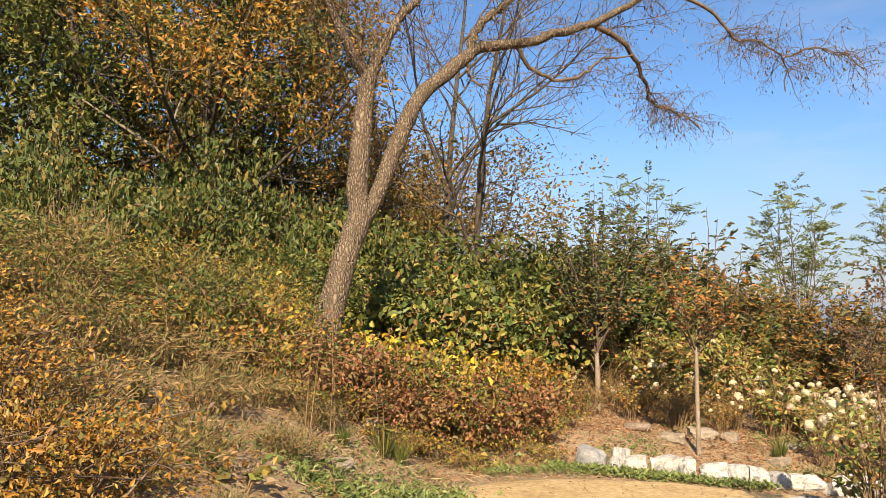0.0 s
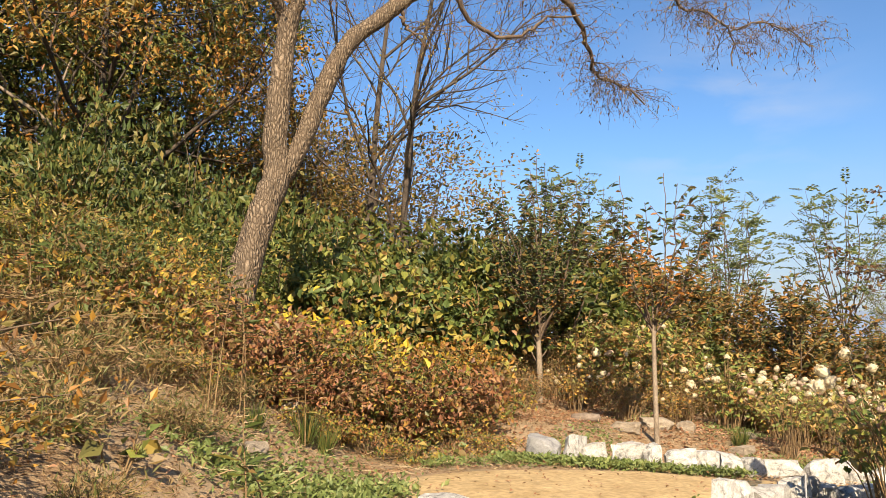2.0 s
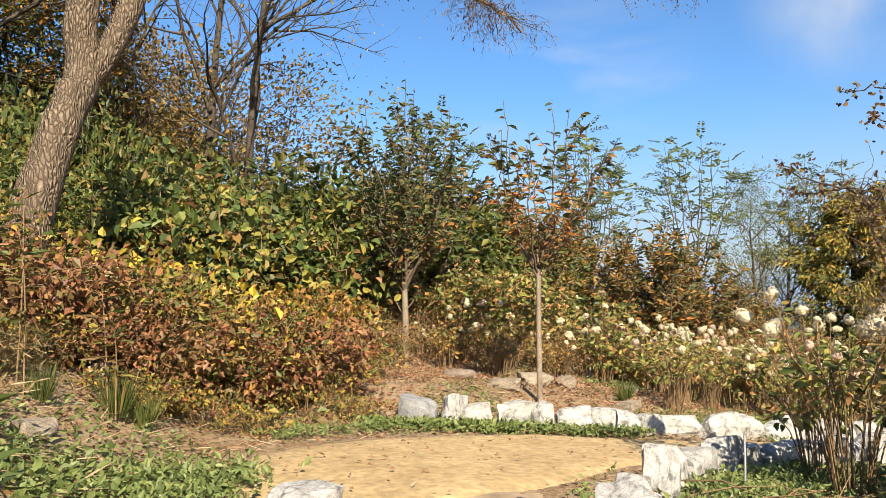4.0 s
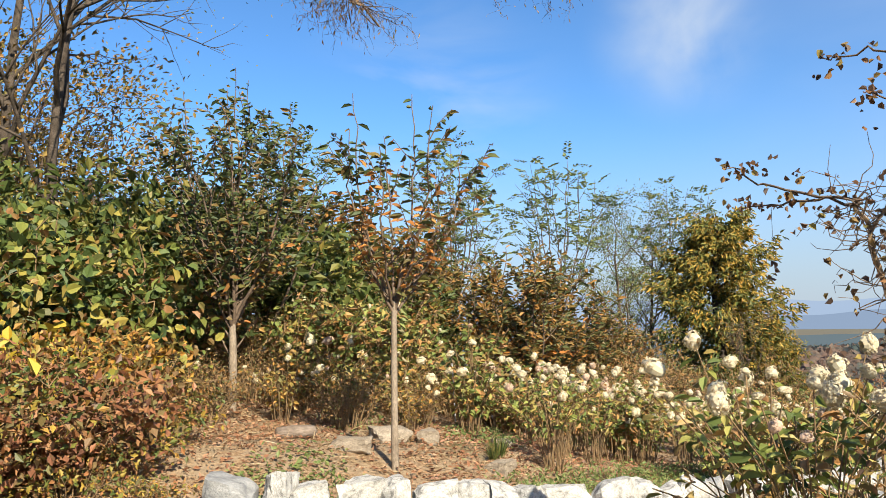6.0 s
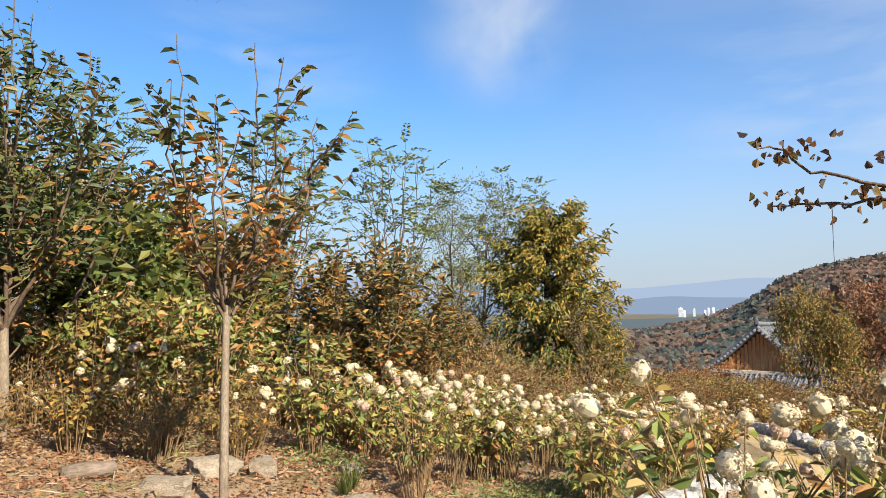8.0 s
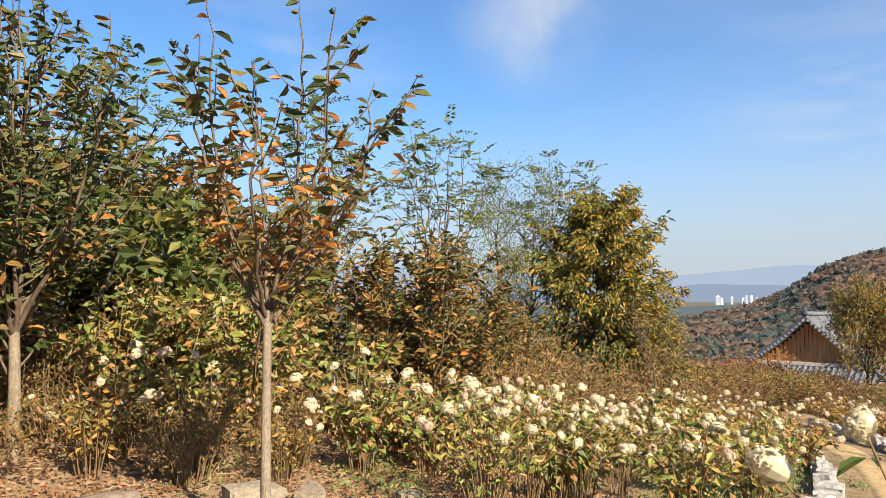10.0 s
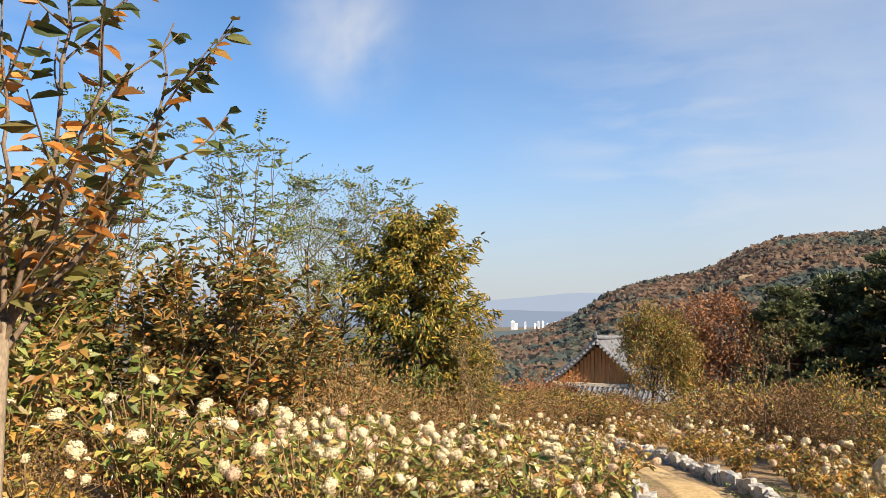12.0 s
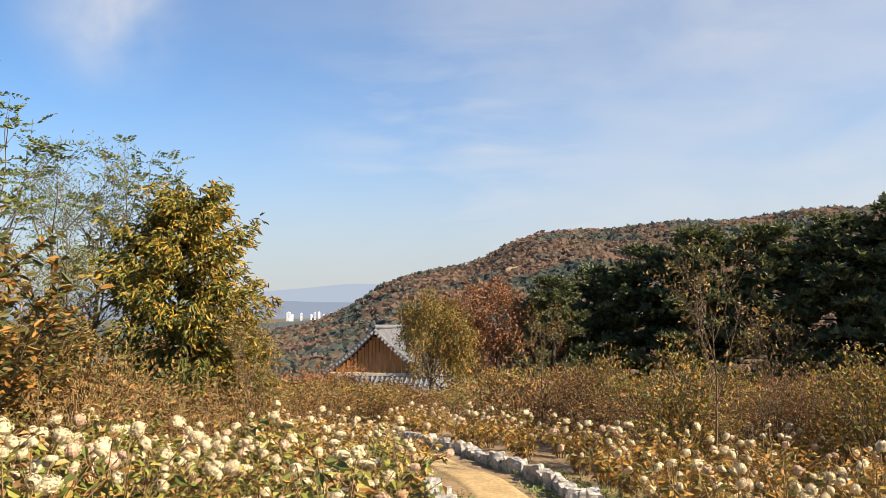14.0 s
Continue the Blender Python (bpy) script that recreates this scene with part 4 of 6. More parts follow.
WEEDS = [(-5.2, 11.4, 40, 1.1), (-3.0, 13.4, 90, 1.0), (-6.4, 12.6, 150, 1.2), (-4.6, 13.9, 210, 1.1), (-6.0, 10.2, 260, 1.0), (-4.6, 9.9, 310, 0.9), (-3.2, 11.2, 20, 0.9), (-7.6, 11.4, 70, 1.2), (-7.4, 9.4, 120, 1.1),
         (-2.9, 14.6, 170, 1.0), (-5.4, 8.6, 230, 0.9), (-6.8, 13.8, 280, 1.2), (-3.9, 8.9, 330, 0.7), (-8.4, 10.4, 15, 1.2)]
green_weed = bush("weed_clump", "tall green weeds with narrow leaves", "weeds", 163, 1.9, 1.25, M["leaf_green"], 0.10, 2800, M["stem"], 34, ratio=0.32, clumps=170, tight=0.12, low=0.05)
gold_weed = bush("weed_clump", "weeds turning gold and rust", "weeds", 164, 1.8, 0.95, M["leaf_amber"], 0.07, 2600, M["stem"], 34, ratio=0.35, clumps=170, tight=0.12, low=0.05)
put(green_weed, -6.9, 11.9, 30, 1.15)
put(gold_weed, -3.0, 12.0, 30, 1.0)
for k, (x, y, turn, size) in enumerate(WEEDS):
    again((weed, green_weed, weed, gold_weed, green_weed)[k % 5], x, y, turn, size)
mustard = bush("weed_clump", "weeds with fine mustard-yellow leaves", "weeds", 165, 1.7, 1.05, M["leaf_mustard"], 0.075, 2600, M["stem"], 30, ratio=0.4, clumps=150, tight=0.13, low=0.05)
put(mustard, -3.5, 12.8, 0, 1.1)
for x, y, turn, size in [(-2.8, 12.9, 80, 1.0), (-4.3, 12.5, 170, 1.1), (-5.6, 13.0, 250, 1.0), (-2.4, 12.5, 310, 0.75), (-6.6, 9.8, 40, 0.9)]:
    again(mustard, x, y, turn, size)
straw = bush("dry_grass_clump", "dry straw-coloured grass and weed clump", "grass", 64, 1.3, 0.36, M["leaf_straw"], 0.10, 1500, M["stem"], 26, ratio=0.16, clumps=90, tight=0.10, low=0.0, droop=0.5)
put(straw, -2.6, 8.9)
STRAW = [(-2.2, 10.0, 0, 0.8), (-3.0, 10.0, 50, 1.1), (-3.3, 7.7, 100, 1.0), (-2.3, 7.6, 150, 0.9), (-1.7, 8.7, 200, 0.7), (-4.2, 8.0, 250, 1.1), (-2.6, 6.6, 300, 0.8), (-1.6, 10.0, 350, 0.7), (-1.9, 6.8, 45, 0.6), (-3.6, 9.4, 75, 1.1)]
for x, y, turn, size in STRAW:
    again(straw, x, y, turn, size)
for x, y, turn, size in [(-5.6, 12.6, 20, 0.8), (-5.1, 12.9, 140, 0.8), (-6.1, 12.9, 260, 0.7)]:
    again(straw, x, y, turn, size, 0, 3.2, label="tall pale dry weed stalks on the bank")
amber = bush("amber_bush", "low bush of small orange and amber leaves", "bush", 65, 2.0, 1.0, M["leaf_amber"], 0.05, 7000, M["twig"], 40, clumps=260, tight=0.10, low=0.02)
put(amber, -2.75, 5.3)
again(amber, -3.6, 6.3, 120, 0.95)
again(amber, -4.6, 7.0, 240, 0.9)
again(amber, -2.4, 4.0, 60, 0.8)
bramble = bush("bramble", "tangled russet-red bramble thicket", "bush", 66, 1.7, 0.85, M["leaf_bramble"], 0.085, 2600, M["stem"], 30, ratio=0.62, clumps=130, tight=0.11, low=0.05)
put(bramble, -1.6, 11.3)
BRAMBLE = [(-0.6, 11.5, 40, 1.0), (0.1, 12.25, 80, 1.0), (0.9, 12.5, 120, 1.0), (-0.4, 12.3, 160, 1.15), (-1.0, 11.4, 200, 0.8), (-2.5, 11.3, 240, 0.9), (0.5, 13.2, 280, 1.1), (-2.1, 11.9, 320, 0.9), (1.0, 13.1, 20, 0.9), (-0.4, 11.75, 60, 0.75), (0.55, 12.45, 100, 0.75)]
M["leaf_mixed"] = leaf_material("leaf_mixed", [(0.05, 0.08, 0.022), (0.11, 0.14, 0.03), (0.24, 0.20, 0.04), (0.40, 0.26, 0.045), (0.30, 0.13, 0.05), (0.14, 0.07, 0.035), (0.08, 0.10, 0.03)])
mixed_bramble = bush("bramble", "bramble in mixed green, yellow and brown leaf", "bush", 166, 1.7, 1.0, M["leaf_mixed"], 0.085, 2200, M["stem"], 28, ratio=0.55, clumps=120, tight=0.13, low=0.05)
put(mixed_bramble, -0.7, 12.2, 30, 1.05)
for k, (x, y, turn, size) in enumerate(BRAMBLE):
    again((bramble, mixed_bramble)[k % 2], x, y, turn, size * (0.85 + 0.12 * (k % 3)))
low_bramble = bush("bramble", "low tangle of green and brown bramble leaves", "bush", 167, 1.7, 1.0, M["leaf_mixed"], 0.13, 700, M["stem"], 18, ratio=0.55, clumps=60, tight=0.16, low=0.05)
put(low_bramble, -3.9, 10.5, 20, 0.6)
for k, (x, y, size) in enumerate([(-2.9, 10.6, 0.7), (-3.4, 11.3, 0.8), (1.0, 11.95, 0.4), (-0.1, 11.25, 0.4), (-1.3, 10.7, 0.45), (-2.2, 10.7, 0.6), (1.5, 12.5, 0.45), (1.9, 13.3, 0.5), (1.5, 11.8, 0.28), (0.4, 11.3, 0.3), (-0.8, 10.6, 0.32), (-1.9, 10.2, 0.4), (2.3, 14.6, 0.5), (2.0, 15.3, 0.6), (-0.5, 10.9, 0.35)]):
    again(low_bramble, x, y, 47 * k, size)
yellow = bush("yellow_vine", "scrambling plant with bright yellow broad leaves", "bush", 67, 1.5, 0.9, M["leaf_yellow"], 0.115, 300, M["stem"], 16, oval=True, ratio=0.8, clumps=80, tight=0.16, low=0.3)
put(yellow, -1.1, 12.5)
again(yellow, -2.35, 11.95, 40, 0.62)
again(yellow, -0.7, 12.3, 150, 0.7)
for x, y, turn, size in [(-0.3, 13.3, 90, 1.1), (-2.4, 12.3, 180, 0.9), (0.5, 13.7, 270, 1.2), (-2.9, 12.9, 30, 0.9), (1.0, 14.4, 130, 1.3), (-1.3, 13.5, 210, 1.0)]:
    again(yellow, x, y, turn, size)
amber_small = bush("amber_shrub", "shrub turning gold and amber", "bush", 68, 1.3, 1.0, M["leaf_amber"], 0.075, 2200, M["stem"], 22, ratio=0.6, clumps=110, tight=0.11)
put(amber_small, 1.3, 13.2)
again(amber_small, 1.6, 14.0, 90, 1.1)
again(amber_small, 0.7, 14.0, 180, 1.1)
again(amber_small, 1.4, 14.9, 250, 1.2)
lime = bush("broadleaf_shrub", "tall shrub with broad lime-green and yellowing leaves", "bush", 69, 1.9, 2.2, M["leaf_lime"], 0.12, 1700, M["stem"], 16, oval=True, ratio=0.75, clumps=110, tight=0.20, low=0.25, droop=-0.5)
put(lime, 0.3, 14.6, 0, 1.2)
again(lime, 1.3, 15.3, 110, 1.15)
again(lime, 1.7, 16.5, 220, 1.1)
again(lime, -0.5, 15.3, 300, 1.15)
for x, y, turn, size in [(-0.3, 12.1, 20, 0.42), (0.7, 12.9, 100, 0.5), (-1.3, 11.9, 190, 0.42), (1.2, 13.6, 280, 0.5), (-2.4, 13.2, 60, 0.55)]:
    again(lime, x, y, turn, size, label="young shrub with broad green leaves among brambles")

# ---- young trees and shrubs behind the stones ----
CHERRY = dict(kids=(0, 3, 4, 11), spread=0.42, shrink=0.55, wander=0.06, lift=0.10, taper=0.25, thin=0.004)
CHERRY["from"] = 0.46


def fan_tree(name, label, seed, fork, tall, width, girth, stems, side, leaf_low, leaf_top, leaf_size, per_run, wood, twig, group="", ratio=0.42, low=0.25, turn_point=0.6, pinnate=False, droop=-0.5, odd=0):
    """A young tree: a bare stem up to its fork, then limbs fanning upwards with side twigs and leaves set along them."""
    rng = np.random.default_rng(seed)
    ob = thing(name, label, "tree", group)
    stem = spline([(0, 0, -0.1), (0.02 * rng.normal(), 0.02 * rng.normal(), fork * 0.5), (0, 0, fork)], 10)
    part("trunk", tube_mesh("trunk", [(stem, np.linspace(girth * 1.15, girth * 0.85, 10))], wood, 9), ob)
    runs = []
    for i in range(stems):
        a = i * 2.4 + rng.normal() * 0.3
        u = (i + 0.6) / stems
        reach = 0.5 * width * math.sqrt(u) * rng.uniform(0.8, 1.1)
        top = tall * (1 - 0.22 * u * rng.uniform(0.4, 1.4))
        start = np.array([0, 0, fork * rng.uniform(0.9, 1.0)])
        end = np.array([math.cos(a) * reach, math.sin(a) * reach, top])
        mid = start * 0.5 + end * 0.5 + np.array([math.cos(a), math.sin(a), -0.4]) * reach * 0.16 + rng.normal(size=3) * 0.03 * width
        line = spline([start, mid, end], 14)
        line[1:] += rng.normal(size=(13, 3)) * 0.008 * width
        runs.append((line, np.linspace(girth * 0.5, 0.004, 14), low))
        for k in range(side):
            f = rng.uniform(0.12, 0.85)
            q = line[int(f * 13)]
            b = a + rng.normal() * 1.1
            length = (tall - fork) * rng.uniform(0.16, 0.34) * (1.15 - 0.5 * f)
            way = unit(np.array([math.cos(b) * 0.62, math.sin(b) * 0.62, 0.75]) + rng.normal(size=3) * 0.12)
            tip = q + way * length
            runs.append((spline([q, (q + tip) / 2 + rng.normal(size=3) * 0.04 * length - np.array([0, 0, 0.04 * length]), tip], 8), np.linspace(girth * 0.2, 0.003, 8), 0.15))
    for k in range(odd):
        q = stem[5 + k % 4]
        a = rng.uniform(0, 6.28)
        tip = q + np.array([math.cos(a) * 0.3, math.sin(a) * 0.3, 0.45]) * rng.uniform(0.7, 1.3)
        runs.append((spline([q, (q + tip) / 2 + np.array([0, 0, -0.04]), tip], 8), np.linspace(girth * 0.3, 0.004, 8), 0.5))
    part("branchwork", tube_mesh("branchwork", [(p, r) for p, r, _ in runs], twig, 5), ob, kind="stuff")
    at, way = [], []
    for line, _, first in runs:
        n = len(line)
        m = max(3, int(per_run * (1.6 if n > 10 else 1.0) * rng.uniform(0.7, 1.3)))
        for k in range(m):
            f = (first + (1 - first) * (k + rng.random()) / m) * (n - 1)
            if pinnate:
                f = (n - 1) * (1 - 0.45 * rng.random() ** 1.5)
            j = min(int(f), n - 2)
            at.append(line[j] + (line[j + 1] - line[j]) * (f - j))
            a = rng.uniform(0, 6.28)
            way.append(unit(line[j + 1] - line[j]) * 0.6 + np.array([math.cos(a), math.sin(a), droop + rng.normal() * 0.3]))
    at, way = np.array(at), unit(np.array(way))
    size = leaf_size * rng.uniform(0.65, 1.2, len(at))
    if pinnate:
        pairs = 7
        flat_side = unit(np.cross(way, np.array([0, 0, 1.0]) + rng.normal(size=way.shape) * 0.3))
        spots, ways, sizes = [], [], []
        for k in range(pairs):
            f = 0.25 + 0.75 * k / (pairs - 1)
            for side_ in (-1, 1):
                spots.append(at + way * size[:, None] * f - np.array([0, 0, 1.0]) * (size * 0.16 * f * f)[:, None])
                ways.append(flat_side * side_ + way * 0.45 + rng.normal(size=way.shape) * 0.15)
                sizes.append(size * 0.26 * (1.1 - 0.3 * f))
        at, way, size = np.concatenate(spots), np.concatenate(ways), np.concatenate(sizes)
    high = at[:, 2] + rng.normal(size=len(at)) * 0.12 * tall > fork + (tall - fork) * turn_point
    for pick, mat in ((~high, leaf_low), (high, leaf_top)):
        if pick.sum():
            part("foliage", leaf_mesh("foliage", at[pick], way[pick], size[pick], mat, ratio, 0.35, rng, flat=1.0, oval=not pinnate), ob, kind="stuff")
    return ob


M["leaf_bronze"] = leaf_material("leaf_bronze", [(0.063, 0.077, 0.028), (0.126, 0.105, 0.036), (0.224, 0.119, 0.042), (0.42, 0.168, 0.049), (0.56, 0.238, 0.056), (0.182, 0.168, 0.049), (0.098, 0.098, 0.035)], 0.28)
M["leaf_deep"] = leaf_material("leaf_deep", [(0.028, 0.053, 0.022), (0.049, 0.077, 0.028), (0.07, 0.105, 0.034), (0.112, 0.126, 0.039), (0.224, 0.126, 0.042)], 0.15)
sapling = fan_tree("cherry_sapling", "young cherry tree with pale trunk, orange and dark green thinning leaves", 71, 1.62, 3.8, 1.75, 0.033, 9, 9, M["leaf_bronze"], M["leaf_deep"], 0.125, 8, M["pale_bark"], M["twig"], turn_point=0.55)
put(sapling, 3.91, 12.36)
leafy = fan_tree("cherry_sapling", "leafy young tree with pale forked trunk and dark green leaves", 171, 1.05, 4.2, 2.2, 0.05, 14, 12, M["leaf_cherry"], M["leaf_deep"], 0.125, 13, M["pale_bark"], M["twig"], turn_point=0.25, odd=4)
put(leafy, 3.06, 15.05)
russet = fan_tree("russet_tree", "small bushy tree with many stems and brown-green leaves", 72, 0.25, 3.35, 2.4, 0.045, 20, 13, M["leaf_bronze"], M["leaf_rust"], 0.14, 19, M["twig"], M["twig"], ratio=0.4, low=0.22, turn_point=0.35, droop=-0.2)
put(russet, 8.5, 16.4)
for x, y, turn, size in [(6.9, 18.6, 60, 1.0), (8.5, 20.0, 140, 1.1), (5.6, 19.6, 220, 1.15), (11.4, 18.4, 300, 0.85), (7.4, 21.4, 20, 1.2), (13.4, 19.6, 100, 0.8), (9.6, 17.8, 180, 0.85)]:
    again(russet, x, y, turn, size)
brush = bush("dry_brush", "dry brown brush with thin upright stems", "bush", 73, 2.0, 1.5, M["leaf_brush"], 0.085, 1500, M["stem"], 60, ratio=0.45, clumps=150, tight=0.13, low=0.25)
put(brush, 4.6, 16.9, 0, 0.75)
BRUSH = [(6.4, 17.4, 50, 0.8), (7.8, 17.6, 100, 0.8), (4.0, 17.4, 150, 0.8), (9.0, 17.6, 200, 1.0), (12.0, 18.6, 250, 1.1), (14.0, 19.6, 300, 1.2), (16.0, 20.6, 350, 1.2), (18.5, 21.6, 40, 1.0), (3.2, 17.0, 90, 0.9), (20.8, 22.0, 140, 0.95), (14.5, 22.0, 190, 1.3), (23.2, 22.4, 30, 0.9)]
for x, y, turn, size in BRUSH:
    again(brush, x, y, turn, size)
for k, (x, y) in enumerate([(9.9, 17.6), (11.0, 17.4), (12.2, 17.9), (13.4, 18.4), (14.6, 18.7), (15.8, 18.9), (12.6, 19.5), (10.4, 19.0), (14.0, 20.0), (16.4, 20.2), (11.6, 20.6), (19.4, 20.0), (20.6, 20.8), (8.8, 19.0)]):
    again(brush, x, y, 53 * k, 1.0 + 0.1 * (k % 3), 0, 0.95 + 0.15 * (k % 4), label="tall dry brown brush with thin upright stems")
for x, y, turn, size in [(2.6, 14.6, 15, 0.5), (4.2, 14.2, 130, 0.45), (3.5, 15.6, 300, 0.6), (5.3, 14.4, 170, 0.45)]:
    again(brush, x, y, turn, size, label="low dry brown brush with wiry stems")
locust = fan_tree("locust_tree", "tall thin locust tree with sparse feathery leaves", 74, 2.6, 7.3, 2.4, 0.055, 8, 6, M["leaf_locust"], M["leaf_locust"], 0.52, 4, M["twig"], M["twig"], ratio=0.42, pinnate=True, droop=-0.05)
put(locust, 14.2, 22.4)
for x, y, turn, size in [(10.3, 21.7, 60, 0.92), (19.5, 23.0, 140, 1.03), (12.0, 25.0, 300, 0.8), (6.6, 23.5, 20, 0.9)]:
    again(locust, x, y, turn, size)
FEATHER = dict(kids=(0, 5, 5, 9), spread=0.5, shrink=0.5, wander=0.08, lift=0.04, thin=0.01)
FEATHER["from"] = 0.25
feather = tree("mimosa_tree", "thin grey-green tree with fine feathery leaves", "tree", 75, 6.2, 0.10, M["twig"], M["leaf_locust"], 0.11, 5, FEATHER, ratio=0.32, spray=0.2)
put(feather, 17.3, 23.1, 0, 0.8)
again(feather, 18.4, 23.6, 200, 0.82)


def chestnut_tree():
    """An upright oval crown of long drooping leaves round a leaning trunk with limbs."""
    rng = np.random.default_rng(76)
    ob = thing("chestnut_tree", "dense upright chestnut tree turning from green to gold", "tree")
    tall = 6.0
    stem = spline([(0, 0, -0.1), (0.08, 0.0, 1.8), (-0.05, 0.1, 3.6), (0.1, 0.0, 5.4)], 16)
    part("trunk", tube_mesh("trunk", [(stem, np.linspace(0.13, 0.03, 16))], M["dark_trunk"], 8), ob)
    lines, spots, outs = [], [], []
    for i in range(64):
        f = 0.14 + 0.84 * i / 63
        a = i * 2.4 + rng.normal() * 0.4
        reach = 1.72 * math.sin(math.pi * min(1, 0.2 + 0.8 * f) ** 1.15) ** 0.6 * rng.uniform(0.6, 1.12) + 0.15
        q = stem[min(int(f * 15), 14)]
        d = np.array([math.cos(a), math.sin(a), 0])
        p = spline([q, q + d * reach * 0.55 + np.array([0, 0, 0.3]), q + d * reach + np.array([0, 0, 0.42 + 0.3 * f])], 8)
        lines.append((p, np.linspace(0.03, 0.006, 8)))
        for _ in range(27):
            t = rng.uniform(0.12, 1.0) * 7
            j = min(int(t), 6)
            spots.append(p[j] + (p[j + 1] - p[j]) * (t - j) + rng.normal(size=3) * 0.13)
            outs.append(d)
    part("branchwork", tube_mesh("branchwork", lines, M["dark_trunk"], 5), ob, kind="stuff")
    own = np.repeat(np.arange(len(spots)), 10)
    at = np.array(spots)[own] + rng.normal(size=(len(own), 3)) * 0.075
    way = np.array(outs)[own] * 0.7 + rng.normal(size=(len(own), 3)) * 0.6 + np.array([0, 0, -0.55])
    size = 0.17 * rng.uniform(0.6, 1.2, len(own))
    gold_side = at[:, 2] + rng.normal(size=len(own)) * 0.9 + at[:, 0] * 0.5 > 1.9
    part("crown", leaf_mesh("crown", at[gold_side], way[gold_side], size[gold_side], M["leaf_chestnut"], 0.34, 0.3, rng, flat=0.6, oval=True), ob, "yellow and gold leaves", "stuff")
    part("crown", leaf_mesh("crown", at[~gold_side], way[~gold_side], size[~gold_side], M["leaf_green"], 0.34, 0.3, rng, flat=0.6, oval=True), ob, "dull green leaves", "stuff")
    return ob


chestnut = chestnut_tree()
put(chestnut, 19.2, 21.3, 0, 1.18, 0, 1.08)
again(chestnut, 20.6, 20.8, 130, 0.58, label="low chestnut growth, dull green and gold")

# ---- hydrangeas ----


def head_mesh(name, seed, florets, mat, long):
    """A hydrangea head: a blunt cone of small four-petalled florets round a core."""
    rng = np.random.default_rng(seed)
    u = (np.arange(florets) + 0.5) / florets
    phi = np.arange(florets) * 2.39996 + rng.normal(size=florets) * 0.2
    z = 1 - 1.75 * u
    r = np.sqrt(np.maximum(0, 1 - z * z)) * (1 - 0.25 * np.maximum(z, 0))
    normal = unit(np.stack([r * np.cos(phi), r * np.sin(phi), z * 0.8 + 0.1], -1))
    lobes = unit(rng.normal(size=(9, 3)) + np.array([0, 0, 0.25])) * rng.uniform(0.32, 0.52, (9, 1)) * np.array([1, 1, long])
    c = lobes[rng.integers(0, 9, florets)] + normal * rng.uniform(0.44, 0.56, florets)[:, None]
    a = unit(np.cross(normal, rng.normal(size=(florets, 3))))
    b = np.cross(normal, a)
    s = (2.5 / math.sqrt(florets)) * rng.uniform(0.8, 1.25, florets)[:, None]
    cup = normal * s * rng.uniform(0.0, 0.3, florets)[:, None]
    k = 0.62
    quads = []
    for x, y in ((a, b), (b, -a)):
        quads += [np.stack([c + x * s + cup, c + y * s * k, c - x * s + cup, c - y * s * k], 1)]
    v = np.stack(quads, 1).reshape(-1, 3) * 0.5
    f = np.arange(len(v)).reshape(-1, 4)
    rows, cols = 6, 10
    th = np.linspace(0.12, 2.6, rows)
    ph = np.linspace(0, 2 * np.pi, cols, endpoint=False)
    core = np.stack([np.outer(np.sin(th), np.cos(ph)), np.outer(np.sin(th), np.sin(ph)), np.outer(np.cos(th) * long, np.ones(cols))], -1).reshape(-1, 3) * 0.33
    i, j = np.meshgrid(np.arange(rows - 1), np.arange(cols), indexing="ij")
    j2 = (j + 1) % cols
    cf = np.stack([i * cols + j, i * cols + j2, (i + 1) * cols + j2, (i + 1) * cols + j], -1).reshape(-1, 4)
    return np_mesh(name, np.vstack([v, core]), np.vstack([f, cf + len(v)]), mat)


HEADS = [head_mesh("flower_head", 1, 480, M["petal_cream"], 1.05), head_mesh("flower_head", 2, 480, M["petal_cream"], 1.5), head_mesh("flower_head", 3, 480, M["petal_pink"], 1.45), head_mesh("flower_head", 8, 480, M["petal_cream"], 1.25)]
SMALL_HEADS = [head_mesh("flower_head", 4, 120, M["petal_cream"], 0.75), head_mesh("flower_head", 5, 120, M["petal_cream"], 0.95), head_mesh("flower_head", 6, 120, M["petal_pink"], 0.9), head_mesh("flower_head", 7, 120, M["petal_brown"], 0.8)]


